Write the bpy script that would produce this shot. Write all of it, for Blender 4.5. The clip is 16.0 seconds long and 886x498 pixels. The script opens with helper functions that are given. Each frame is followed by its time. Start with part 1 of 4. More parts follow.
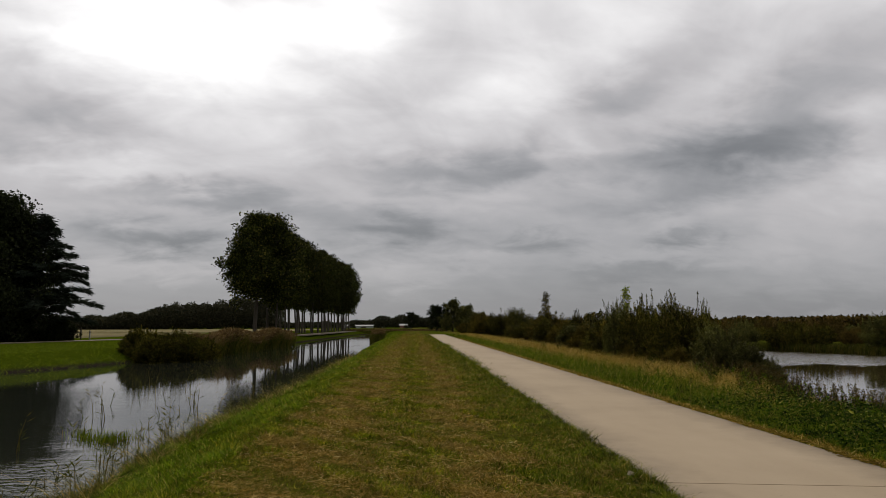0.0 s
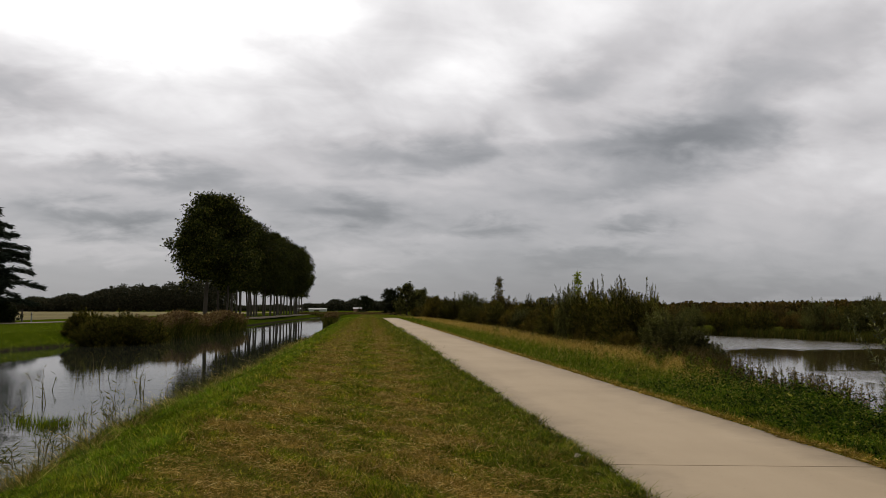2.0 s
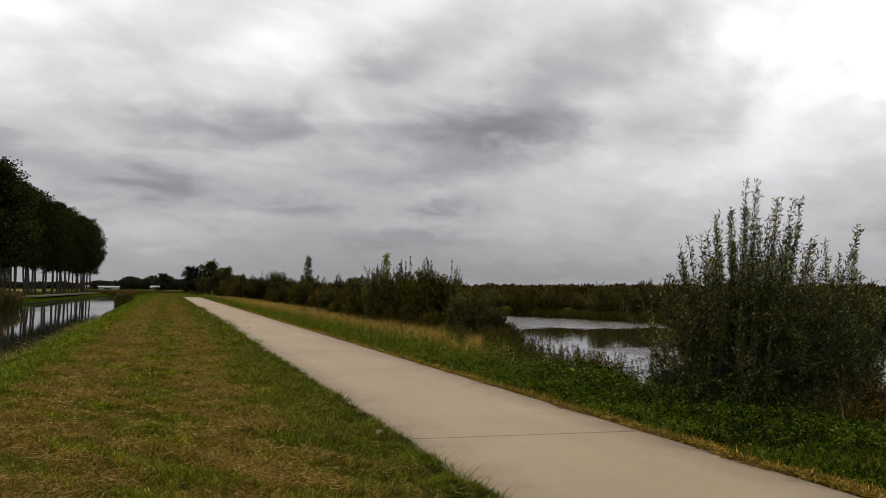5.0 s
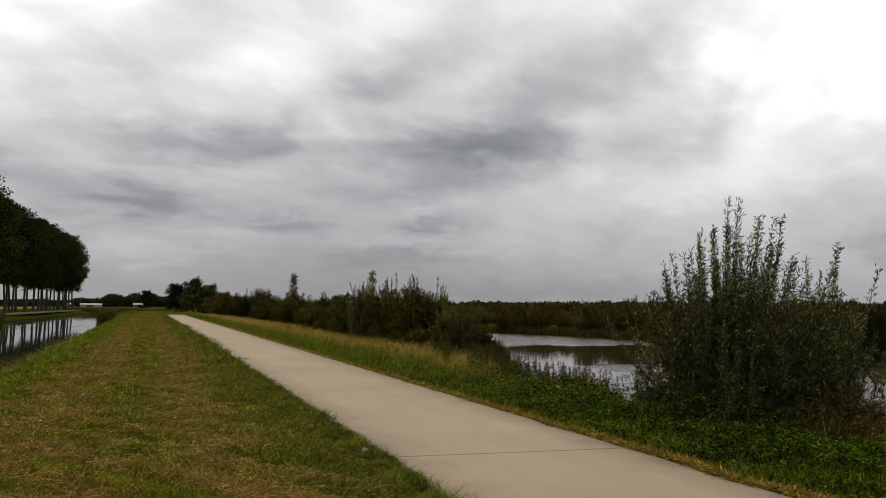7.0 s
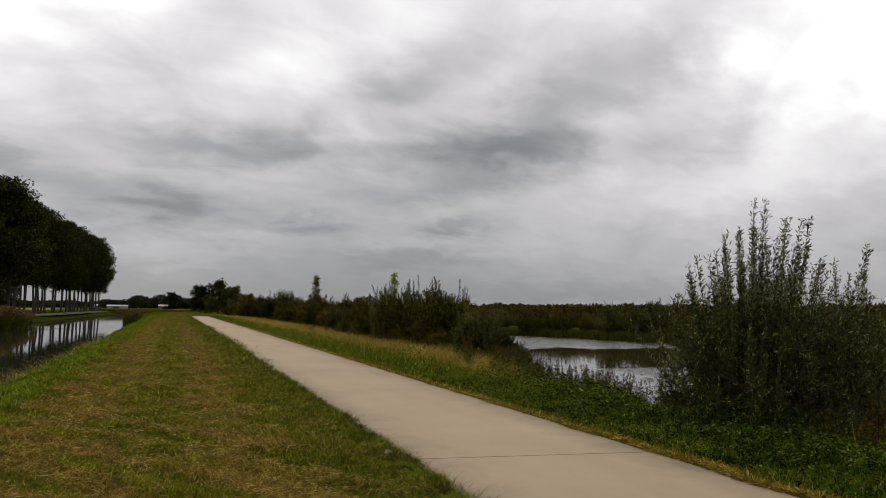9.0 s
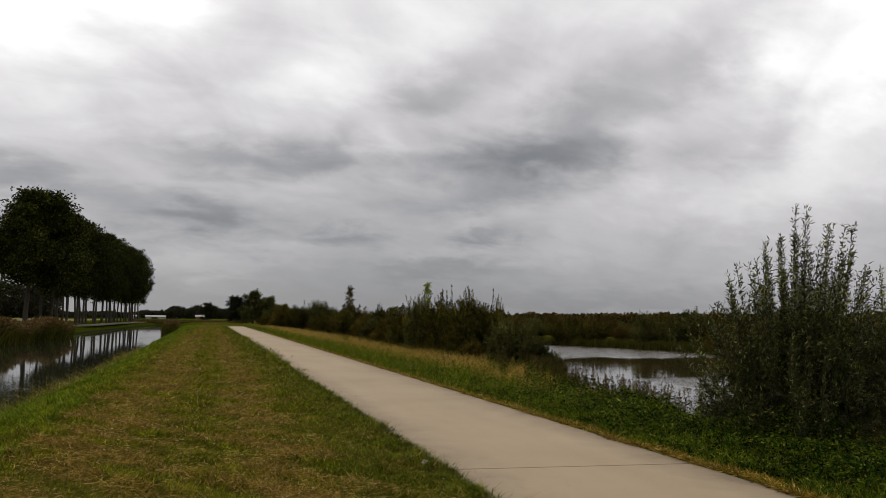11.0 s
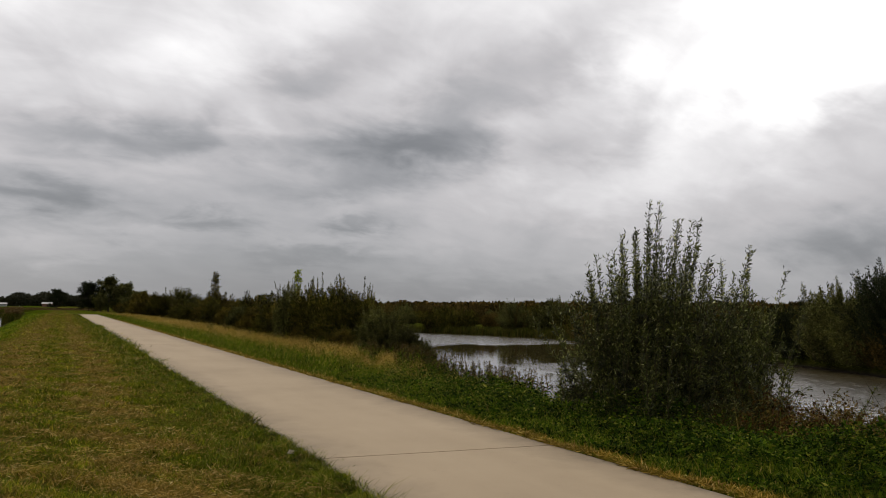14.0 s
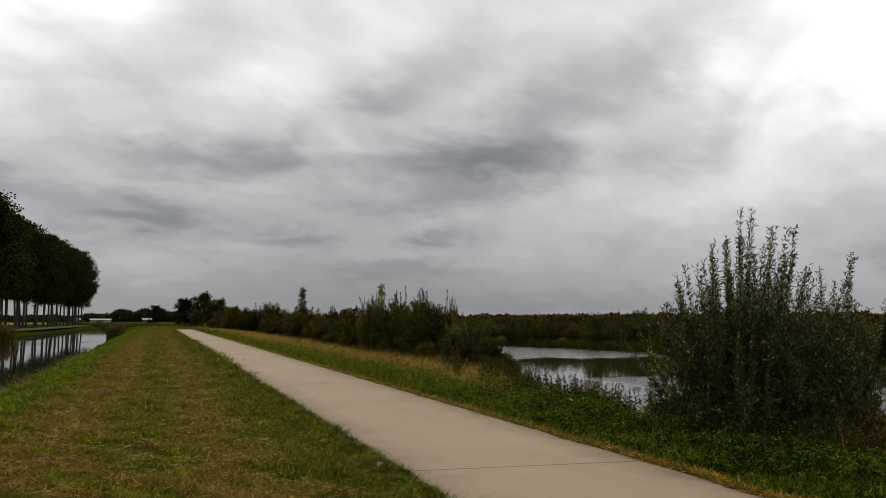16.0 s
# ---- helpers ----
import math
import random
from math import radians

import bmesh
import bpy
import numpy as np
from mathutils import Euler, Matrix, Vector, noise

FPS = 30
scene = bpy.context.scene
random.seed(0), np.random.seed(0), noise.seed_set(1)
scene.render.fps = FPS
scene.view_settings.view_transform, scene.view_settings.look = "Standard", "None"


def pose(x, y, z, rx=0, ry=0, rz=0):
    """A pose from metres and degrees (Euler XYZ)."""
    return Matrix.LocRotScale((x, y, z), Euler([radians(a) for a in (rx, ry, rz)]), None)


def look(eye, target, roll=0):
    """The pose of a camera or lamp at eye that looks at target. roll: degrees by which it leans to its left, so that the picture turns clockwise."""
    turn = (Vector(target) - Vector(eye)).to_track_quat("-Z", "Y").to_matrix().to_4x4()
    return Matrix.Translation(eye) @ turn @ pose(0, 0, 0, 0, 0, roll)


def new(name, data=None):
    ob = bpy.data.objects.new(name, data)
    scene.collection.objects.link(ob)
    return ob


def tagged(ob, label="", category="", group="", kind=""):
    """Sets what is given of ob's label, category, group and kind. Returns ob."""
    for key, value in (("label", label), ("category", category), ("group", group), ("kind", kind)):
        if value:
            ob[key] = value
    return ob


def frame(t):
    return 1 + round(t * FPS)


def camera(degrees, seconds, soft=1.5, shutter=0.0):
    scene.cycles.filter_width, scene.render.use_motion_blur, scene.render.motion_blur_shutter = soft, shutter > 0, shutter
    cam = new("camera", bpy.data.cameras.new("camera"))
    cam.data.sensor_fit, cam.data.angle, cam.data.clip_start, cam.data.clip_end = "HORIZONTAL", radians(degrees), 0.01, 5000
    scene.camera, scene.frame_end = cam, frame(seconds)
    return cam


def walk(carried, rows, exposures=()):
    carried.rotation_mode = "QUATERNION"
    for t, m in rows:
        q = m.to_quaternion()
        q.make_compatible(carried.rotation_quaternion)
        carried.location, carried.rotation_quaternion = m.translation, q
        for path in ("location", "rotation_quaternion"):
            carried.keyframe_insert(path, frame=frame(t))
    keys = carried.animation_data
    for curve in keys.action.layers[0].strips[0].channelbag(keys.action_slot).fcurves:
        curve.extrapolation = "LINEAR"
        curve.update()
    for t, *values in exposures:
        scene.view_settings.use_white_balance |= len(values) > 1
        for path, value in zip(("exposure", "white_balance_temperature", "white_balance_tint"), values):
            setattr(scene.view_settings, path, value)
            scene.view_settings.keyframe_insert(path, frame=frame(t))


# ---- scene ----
cam = camera(62.97, 16.0, soft=0.8)


PATH = [
    (0.0, pose(0.000, 0.000, 1.60, 96.02, 0.10, -2.23)),
    (0.5, pose(0.022, 0.059, 1.60, 95.71, 0.07, -3.40)),
    (1.0, pose(0.015, 0.038, 1.60, 95.56, -0.16, -4.36)),
    (1.5, pose(0.023, 0.040, 1.60, 95.09, -0.14, -4.83)),
    (2.0, pose(0.038, 0.052, 1.60, 94.75, -0.19, -5.85)),
    (2.5, pose(0.042, 0.028, 1.60, 94.51, -0.41, -8.67)),
    (3.0, pose(0.051, 0.035, 1.60, 94.28, -0.71, -11.13)),
    (3.5, pose(0.029, -0.041, 1.60, 94.03, -1.04, -13.70)),
    (4.0, pose(0.038, -0.030, 1.60, 93.60, -1.42, -18.20)),
    (4.2, pose(0.053, -0.017, 1.60, 93.24, -1.09, -19.20)),
    (6.3, pose(0.039, -0.045, 1.60, 93.97, -0.87, -21.75)),
    (6.5, pose(0.039, -0.045, 1.60, 94.15, -0.87, -21.77)),
    (7.0, pose(0.034, -0.062, 1.60, 94.70, -0.72, -21.94)),
    (7.5, pose(0.028, -0.062, 1.60, 94.89, -0.76, -21.87)),
    (8.0, pose(0.034, -0.036, 1.60, 95.10, -0.80, -21.43)),
    (8.5, pose(0.035, -0.031, 1.60, 94.83, -0.89, -21.22)),
    (9.0, pose(0.021, -0.062, 1.60, 94.85, -0.87, -20.23)),
    (9.5, pose(0.010, -0.069, 1.60, 95.37, -0.93, -18.44)),
    (9.7, pose(0.012, -0.045, 1.60, 95.50, -1.03, -17.99)),
    (11.8, pose(-0.021, -0.040, 1.60, 95.56, -0.64, -17.65)),
    (12.0, pose(-0.010, -0.033, 1.60, 95.31, -0.88, -18.95)),
    (12.5, pose(-0.007, -0.027, 1.60, 95.40, -1.16, -21.57)),
    (13.0, pose(-0.001, -0.030, 1.60, 94.82, -1.48, -24.09)),
    (13.5, pose(-0.002, -0.034, 1.60, 94.87, -1.11, -25.66)),
    (14.0, pose(0.008, -0.037, 1.60, 94.75, -0.76, -27.76)),
    (14.5, pose(-0.002, -0.043, 1.60, 94.84, -0.57, -27.93)),
    (15.0, pose(-0.017, -0.055, 1.60, 95.62, -0.38, -25.64)),
    (15.5, pose(-0.038, -0.066, 1.60, 95.93, -0.34, -22.72)),
    (16.0, pose(-0.032, -0.051, 1.60, 95.72, -0.35, -21.30)),
]
walk(cam, PATH, [(0.0, -0.12), (1.5, 0.0), (2.5, 0.07), (4.0, 0.08), (7.0, 0.06), (9.5, 0.02), (12.0, -0.05), (12.6, 0.03), (14.5, 0.02), (16.0, -0.08)])


# ---- world, sun ----
SUN_AZ, SUN_EL = -12.0, 48.0


def node(tree, kind, **values):
    n = tree.nodes.new(kind)
    for key, value in values.items():
        setattr(n, key, value)
    return n


class Graph:
    """Short way to chain shader nodes."""

    def __init__(self, tree):
        self.tree = tree

    def put(self, n, index, value):
        if isinstance(value, bpy.types.NodeSocket):
            self.tree.links.new(value, n.inputs[index])
        elif value is not None:
            n.inputs[index].default_value = value

    def math(self, op, a, b=None, c=None):
        n = node(self.tree, "ShaderNodeMath", operation=op)
        for i, v in enumerate((a, b, c)):
            self.put(n, i, v)
        return n.outputs[0]

    def mix(self, fac, a, b, blend="MIX"):
        n = node(self.tree, "ShaderNodeMix", data_type="RGBA", blend_type=blend)
        self.put(n, 0, fac), self.put(n, 6, a), self.put(n, 7, b)
        return n.outputs[2]

    def ramp(self, fac, stops):
        n = node(self.tree, "ShaderNodeValToRGB")
        while len(n.color_ramp.elements) < len(stops):
            n.color_ramp.elements.new(0.5)
        for e, (p, c) in zip(n.color_ramp.elements, stops):
            e.position = p
            e.color = (c, c, c, 1) if isinstance(c, (int, float)) else (*c, 1)
        self.put(n, 0, fac)
        return n.outputs[0]

    def noise(self, vector, scale, detail=3.0, rough=0.55, warp=0.0):
        n = node(self.tree, "ShaderNodeTexNoise")
        self.put(n, "Vector", vector)
        n.inputs["Scale"].default_value = scale
        n.inputs["Detail"].default_value = detail
        n.inputs["Roughness"].default_value = rough
        n.inputs["Distortion"].default_value = warp
        return n.outputs[0]

    def mapped(self, vector, scale=(1, 1, 1), turn=(0, 0, 0), shift=(0, 0, 0)):
        n = node(self.tree, "ShaderNodeMapping")
        self.put(n, 0, vector)
        n.inputs["Scale"].default_value = scale
        n.inputs["Rotation"].default_value = [radians(v) for v in turn]
        n.inputs["Location"].default_value = shift
        return n.outputs[0]

    def bump(self, height, strength=0.5, distance=0.02):
        n = node(self.tree, "ShaderNodeBump")
        n.inputs["Strength"].default_value = strength
        n.inputs["Distance"].default_value = distance
        self.put(n, "Height", height)
        return n.outputs[0]


world = bpy.data.worlds.new("overcast_sky")
scene.world = world
world.use_nodes = True
world.node_tree.nodes.clear()
G = Graph(world.node_tree)
coords = node(G.tree, "ShaderNodeTexCoord").outputs["Generated"]
sep = node(G.tree, "ShaderNodeSeparateXYZ")
G.put(sep, 0, coords)
dx, dy, dz = sep.outputs
up = G.math("MAXIMUM", dz, 0.0)
# cloud deck seen in perspective
lift = G.math("ADD", up, 0.34)
deck = node(G.tree, "ShaderNodeCombineXYZ")
G.put(deck, 0, G.math("DIVIDE", dx, lift)), G.put(deck, 1, G.math("DIVIDE", dy, lift))
deck = deck.outputs[0]
rolls = G.mapped(G.mapped(deck, turn=(0, 0, -58)), (0.62, 1.2, 1))
big = G.noise(rolls, 3.4, 5, 0.5, 0.6)
fine = G.noise(G.mapped(G.mapped(deck, turn=(0, 0, -8)), (0.75, 1.2, 1), (0, 0, 0), (4.2, 1.7, 0)), 7.0, 5, 0.5, 0.5)
wob = G.noise(G.mapped(deck, (1.0, 1.3, 1)), 6.0, 4, 0.55, 0.3)
wob2 = G.noise(G.mapped(deck, (1.0, 1.3, 1), shift=(7.3, 2.1, 0)), 6.0, 4, 0.55, 0.3)
az = G.math("MULTIPLY", G.math("ARCTAN2", dx, dy), 57.2958)
el = G.math("MULTIPLY", G.math("ARCSINE", dz), 57.2958)
az_w = G.math("MULTIPLY_ADD", G.math("SUBTRACT", wob, 0.56), 9.0, az)
el_w = G.math("MULTIPLY_ADD", G.math("SUBTRACT", wob2, 0.42), 4.5, el)
# the deck thins out overhead and thickens towards the horizon
base = G.ramp(G.math("DIVIDE", el, 90.0), [(0.0, 0.31), (0.05, 0.39), (0.11, 0.51), (0.18, 0.62), (0.25, 0.74), (0.36, 0.78), (1.0, 0.58)])
# bright gaps, dark bellies and shreds of the deck: azimuth, elevation, half widths, slope, amount
GAPS = [
    (-17.9, 21.3, 8.1, 3.0, -4, 0.55), (-26.0, 20.2, 4.1, 1.8, -10, 0.25), (-8.0, 23.1, 5.9, 2.8, 10, 0.35), (11.4, 14.3, 2.0, 1.2, 50, 0.12), (-25.5, 11.6, 8.0, 1.3, 0, 0.20), (9.0, 20.2, 7.2, 1.7, 25, 0.10),
    (33.1, 13.8, 2.0, 2.2, 35, 0.12), (7.4, 6.0, 4.9, 0.7, 8, 0.08), (-19.7, 4.4, 8.1, 0.7, 0, 0.07), (55.0, 20.5, 6.0, 4.0, 20, 1.1), (44.2, 17.6, 2.5, 4.4, 40, 0.2), (51.1, 14.5, 6.2, 2.0, 20, 0.16),
    (42.9, 10.0, 8.1, 2.2, 5, 0.18), (21.2, 5.6, 9.9, 1.2, 0, 0.05), (-1.9, 4.2, 3.9, 1.0, 0, 0.08), (7.9, 18.7, 5.5, 1.6, 10, 0.08)]
BELLIES = [
    (-26.9, 15.3, 4.4, 1.4, -8, -0.18), (-30.1, 12.2, 2.0, 1.0, 0, -0.2), (-16.5, 10.0, 8.2, 0.9, -3, -0.19), (-19.8, 6.8, 4.8, 0.8, 0, -0.18), (-2.0, 8.0, 4.6, 1.1, 0, -0.21), (2.1, 12.5, 7.5, 1.2, 3, -0.17),
    (23.0, 12.8, 12.5, 1.4, 1, -0.21), (27.8, 15.9, 7.0, 2.6, 25, -0.22), (15.7, 18.3, 8.0, 1.2, 32, -0.12), (9.2, 6.5, 3.7, 0.8, 4, -0.2), (20.2, 6.9, 2.6, 0.7, 6, -0.15), (18.4, 9.9, 6.4, 1.0, 5, -0.12),
    (16.6, 4.3, 4.5, 0.8, 0, -0.09), (-10.0, 15.0, 6.0, 1.6, 0, 0.12), (49.5, 14.4, 2.3, 1.2, 40, -0.16), (56.1, 14.2, 1.7, 1.9, 30, -0.14)]
SHREDS = [(56.7, 5.3, 4.0, 1.6, 0, -0.15), (38.2, 21.1, 5.7, 2.0, 45, -0.16), (20.0, 19.0, 7.3, 1.2, 25, -0.1), (39.0, 6.2, 3.0, 0.8, 5, -0.04), (31.7, 19.9, 3.7, 2.5, 35, -0.06), (31.1, 1.9, 13.0, 0.9, 0, -0.05), (12.0, 3.0, 16.0, 3.0, 0, -0.05), (46.0, 5.0, 9.0, 3.0, 0, 0.07)]
total = base
for a0, e0, sa, se, slope, amount in GAPS + BELLIES + SHREDS:
    c, s = math.cos(radians(slope)), math.sin(radians(slope))
    p, q = G.math("SUBTRACT", az_w, a0), G.math("SUBTRACT", el_w, e0)
    u = G.math("MULTIPLY_ADD", q, s / sa, G.math("MULTIPLY", p, c / sa))
    v = G.math("MULTIPLY_ADD", p, -s / se, G.math("MULTIPLY", q, c / se))
    r = G.math("MULTIPLY_ADD", u, u, G.math("MULTIPLY", v, v))
    total = G.math("MULTIPLY_ADD", G.math("POWER", 2.718, G.math("MULTIPLY", r, -0.7)), amount, total)
wisps = G.math("ADD", G.math("MULTIPLY", G.math("SUBTRACT", big, 0.5), 0.62), G.math("MULTIPLY", G.math("SUBTRACT", fine, 0.5), 0.46))
calm = G.ramp(G.math("DIVIDE", el, 30.0), [(0.0, 0.12), (0.2, 0.55), (0.5, 1.0)])
total = G.math("MULTIPLY", total, G.math("MULTIPLY_ADD", wisps, calm, 1.0))
# the sunward half of an overcast sky is the brighter one
glow = G.math("MULTIPLY_ADD", dx, math.sin(radians(SUN_AZ + 20)), G.math("MULTIPLY", dy, math.cos(radians(SUN_AZ + 20))))
total = G.math("MULTIPLY", total, G.ramp(G.math("MULTIPLY_ADD", glow, 0.5, 0.5), [(0.0, 0.55), (0.5, 0.72), (0.85, 1.0), (1.0, 1.0)]))
total = G.math("MAXIMUM", total, 0.12)
tone = G.ramp(total, [(0.2, (0.96, 0.985, 1.04)), (0.5, (1.02, 0.99, 1.01)), (0.95, (1.015, 1.0, 1.0))])
cloud = G.mix(1.0, tone, total, "MULTIPLY")
sky = node(G.tree, "ShaderNodeTexSky", sky_type="NISHITA", sun_disc=False, sun_elevation=radians(SUN_EL), sun_rotation=radians(SUN_AZ))
blue = G.mix(1.0, sky.outputs[0], (0.1, 0.1, 0.1, 1), "MULTIPLY")
veil = G.mix(0.97, blue, cloud)
bg = node(G.tree, "ShaderNodeBackground")
G.put(bg, 0, veil)
bg.inputs[1].default_value = 1.06
G.tree.links.new(bg.outputs[0], node(G.tree, "ShaderNodeOutputWorld").inputs[0])

sun = new("sun", bpy.data.lights.new("sun", "SUN"))
sun.data.energy, sun.data.angle, sun.data.color = 1.05, radians(18), (1.0, 0.90, 0.76)
sun.matrix_world = look((0, 0, 0), (-math.sin(radians(SUN_AZ)) * math.cos(radians(SUN_EL)), -math.cos(radians(SUN_AZ)) * math.cos(radians(SUN_EL)), -math.sin(radians(SUN_EL))))

# ---- materials ----


def material(name, build):
    mat = bpy.data.materials.new(name)
    mat.use_nodes = True
    mat.node_tree.nodes.clear()
    g = Graph(mat.node_tree)
    shader = build(g)
    g.tree.links.new(shader, node(g.tree, "ShaderNodeOutputMaterial").inputs[0])
    return mat


def surface(g, color, rough=0.8, normal=None, spec=0.3, metal=0.0):
    n = node(g.tree, "ShaderNodeBsdfPrincipled")
    g.put(n, "Base Color", color if isinstance(color, bpy.types.NodeSocket) else (*color, 1))
    g.put(n, "Roughness", rough)
    g.put(n, "Specular IOR Level", spec)
    g.put(n, "Metallic", metal)
    g.put(n, "Normal", normal)
    return n.outputs[0]


def place(g):
    return node(g.tree, "ShaderNodeNewGeometry").outputs["Position"]


def foliage(name, stops, through_light=0.18, rough=0.65, spec=0.05, clump_size=0.9, amount=0.5):
    """Leaves: each leaf its own tint, clumps a little lighter or darker, some light shining through."""
    def build(g):
        geo = node(g.tree, "ShaderNodeNewGeometry")
        stops_ = [(p, (r * 1.12, gr, b * 0.9)) for p, (r, gr, b) in stops]  # every tint a little redder and less blue
        tint = g.ramp(geo.outputs["Random Per Island"], stops_)
        clump = g.math("MULTIPLY_ADD", g.noise(geo.outputs["Position"], clump_size * 4.0, 2), 0.5, g.math("MULTIPLY", g.noise(geo.outputs["Position"], clump_size, 3), 0.5))
        info = node(g.tree, "ShaderNodeObjectInfo").outputs["Random"]
        tint = g.mix(amount, tint, g.ramp(clump, [(0.39, 0.18), (0.62, 0.9)]), "OVERLAY")
        tint = g.mix(0.5, tint, g.ramp(info, [(0, 0.2), (1, 0.75)]), "OVERLAY")
        body = surface(g, tint, rough, None, spec)
        thin = node(g.tree, "ShaderNodeBsdfTranslucent")
        g.put(thin, 0, g.mix(1.0, tint, (1.1, 1.2, 0.6, 1), "MULTIPLY"))
        both = node(g.tree, "ShaderNodeMixShader")
        g.put(both, 0, through_light), g.put(both, 1, body), g.put(both, 2, thin.outputs[0])
        return both.outputs[0]
    return material(name, build)


def plain(name, color, rough=0.6, scale=8.0, vary=0.25, bump=0.2, spec=0.3, metal=0.0):
    def build(g):
        p = place(g)
        n1, n2 = g.noise(p, scale, 4), g.noise(p, scale * 0.13, 3)
        f = g.math("MULTIPLY_ADD", n1, vary, g.math("MULTIPLY_ADD", n2, vary, 1.0 - vary))
        c = g.mix(1.0, (*color, 1), f, "MULTIPLY")
        return surface(g, c, rough, g.bump(n1, bump, 0.01), spec, metal)
    return material(name, build)


M_POPLAR = foliage("poplar_leaves", [(0.0, (0.008, 0.012, 0.003)), (0.6, (0.028, 0.038, 0.007)), (0.9, (0.065, 0.078, 0.016)), (1.0, (0.15, 0.135, 0.035))])
M_DARK = foliage("dark_leaves", [(0.0, (0.008, 0.012, 0.005)), (0.7, (0.018, 0.025, 0.010)), (1.0, (0.035, 0.045, 0.018))], 0.15)
# silvery leaf tints; the palest and the clump contrast also imitate sky glints
M_WILLOW = foliage("willow_leaves", [(0.0, (0.015, 0.018, 0.003)), (0.5, (0.054, 0.070, 0.013)), (0.82, (0.12, 0.145, 0.036)), (0.95, (0.27, 0.30, 0.11)), (1.0, (0.50, 0.53, 0.30))], 0.3, 0.42, 0.25, clump_size=1.6, amount=0.9)
M_PALE = foliage("pale_green_leaves", [(0.0, (0.10, 0.14, 0.015)), (0.7, (0.20, 0.26, 0.035)), (1.0, (0.32, 0.36, 0.08))], 0.35)
M_BUSH = foliage("shrub_leaves", [(0.0, (0.013, 0.015, 0.002)), (0.5, (0.046, 0.051, 0.008)), (0.85, (0.11, 0.11, 0.02)), (1.0, (0.21, 0.155, 0.045))], 0.25, clump_size=0.7, amount=0.9)
M_OLIVE = foliage("olive_leaves", [(0.0, (0.03, 0.03, 0.004)), (0.5, (0.095, 0.088, 0.013)), (0.85, (0.17, 0.14, 0.026)), (1.0, (0.27, 0.19, 0.05))], 0.2, clump_size=0.7, amount=0.9)
M_SAGE = foliage("sage_leaves", [(0.0, (0.024, 0.029, 0.008)), (0.5, (0.068, 0.075, 0.021)), (0.85, (0.13, 0.14, 0.048)), (1.0, (0.25, 0.25, 0.115))], 0.25, clump_size=0.8, amount=0.8)
M_SCRUB = foliage("autumn_scrub_leaves", [(0.0, (0.025, 0.023, 0.005)), (0.45, (0.07, 0.058, 0.015)), (0.8, (0.13, 0.095, 0.028)), (1.0, (0.19, 0.125, 0.045))], 0.2, clump_size=0.5, amount=0.6)
# aerial haze mixed into the leaf colour of the distant woods
M_FAR = foliage("hazed_far_leaves", [(0.0, (0.028, 0.034, 0.022)), (0.7, (0.05, 0.055, 0.038)), (1.0, (0.08, 0.08, 0.05))], 0.15)
M_GRASS = foliage("mown_grass_blades", [(0.0, (0.030, 0.055, 0.002)), (0.4, (0.12, 0.18, 0.006)), (0.8, (0.26, 0.295, 0.016)), (0.95, (0.44, 0.40, 0.045)), (1.0, (0.60, 0.48, 0.15))], 0.3, clump_size=1.7, amount=1.0)
M_SIDE = foliage("path_side_grass_blades", [(0.0, (0.018, 0.036, 0.002)), (0.45, (0.07, 0.108, 0.005)), (0.85, (0.15, 0.17, 0.013)), (1.0, (0.34, 0.27, 0.08))], 0.25, clump_size=2.2, amount=1.0)
M_STUBBLE = foliage("yellowed_stubble", [(0.0, (0.125, 0.10, 0.013)), (0.5, (0.285, 0.22, 0.040)), (0.9, (0.46, 0.35, 0.093)), (1.0, (0.62, 0.50, 0.21))], clump_size=4.0, amount=0.7)
M_BANK = foliage("bank_grass_blades", [(0.0, (0.03, 0.06, 0.002)), (0.5, (0.105, 0.185, 0.006)), (0.87, (0.18, 0.225, 0.015)), (1.0, (0.36, 0.31, 0.08))], 0.3, clump_size=1.4, amount=1.0)
M_SEDGE = foliage("sedge_blades", [(0.0, (0.04, 0.05, 0.006)), (0.5, (0.085, 0.095, 0.012)), (0.82, (0.20, 0.165, 0.035)), (1.0, (0.42, 0.32, 0.12))], 0.2, clump_size=1.5, amount=0.9)
M_VERGE = foliage("verge_grass_blades", [(0.0, (0.025, 0.05, 0.002)), (0.5, (0.08, 0.13, 0.005)), (0.85, (0.16, 0.19, 0.015)), (1.0, (0.34, 0.27, 0.085))], 0.25, clump_size=1.6, amount=0.7)
M_LUSH = foliage("lush_grass_blades", [(0.0, (0.04, 0.07, 0.004)), (0.5, (0.085, 0.135, 0.008)), (0.85, (0.15, 0.185, 0.016)), (1.0, (0.22, 0.23, 0.03))], 0.35)
M_WEED = foliage("weed_leaves", [(0.0, (0.006, 0.016, 0.001)), (0.5, (0.032, 0.070, 0.004)), (0.85, (0.105, 0.165, 0.012)), (1.0, (0.25, 0.26, 0.045))], 0.25, clump_size=2.0, amount=1.0)
M_SEED = foliage("seed_head", [(0.0, (0.035, 0.032, 0.008)), (0.6, (0.08, 0.065, 0.016)), (1.0, (0.17, 0.12, 0.035))], 0.1)
M_BROWN = foliage("withered_leaves", [(0.0, (0.05, 0.032, 0.008)), (0.5, (0.13, 0.085, 0.022)), (0.9, (0.23, 0.15, 0.045)), (1.0, (0.32, 0.23, 0.09))], 0.15)
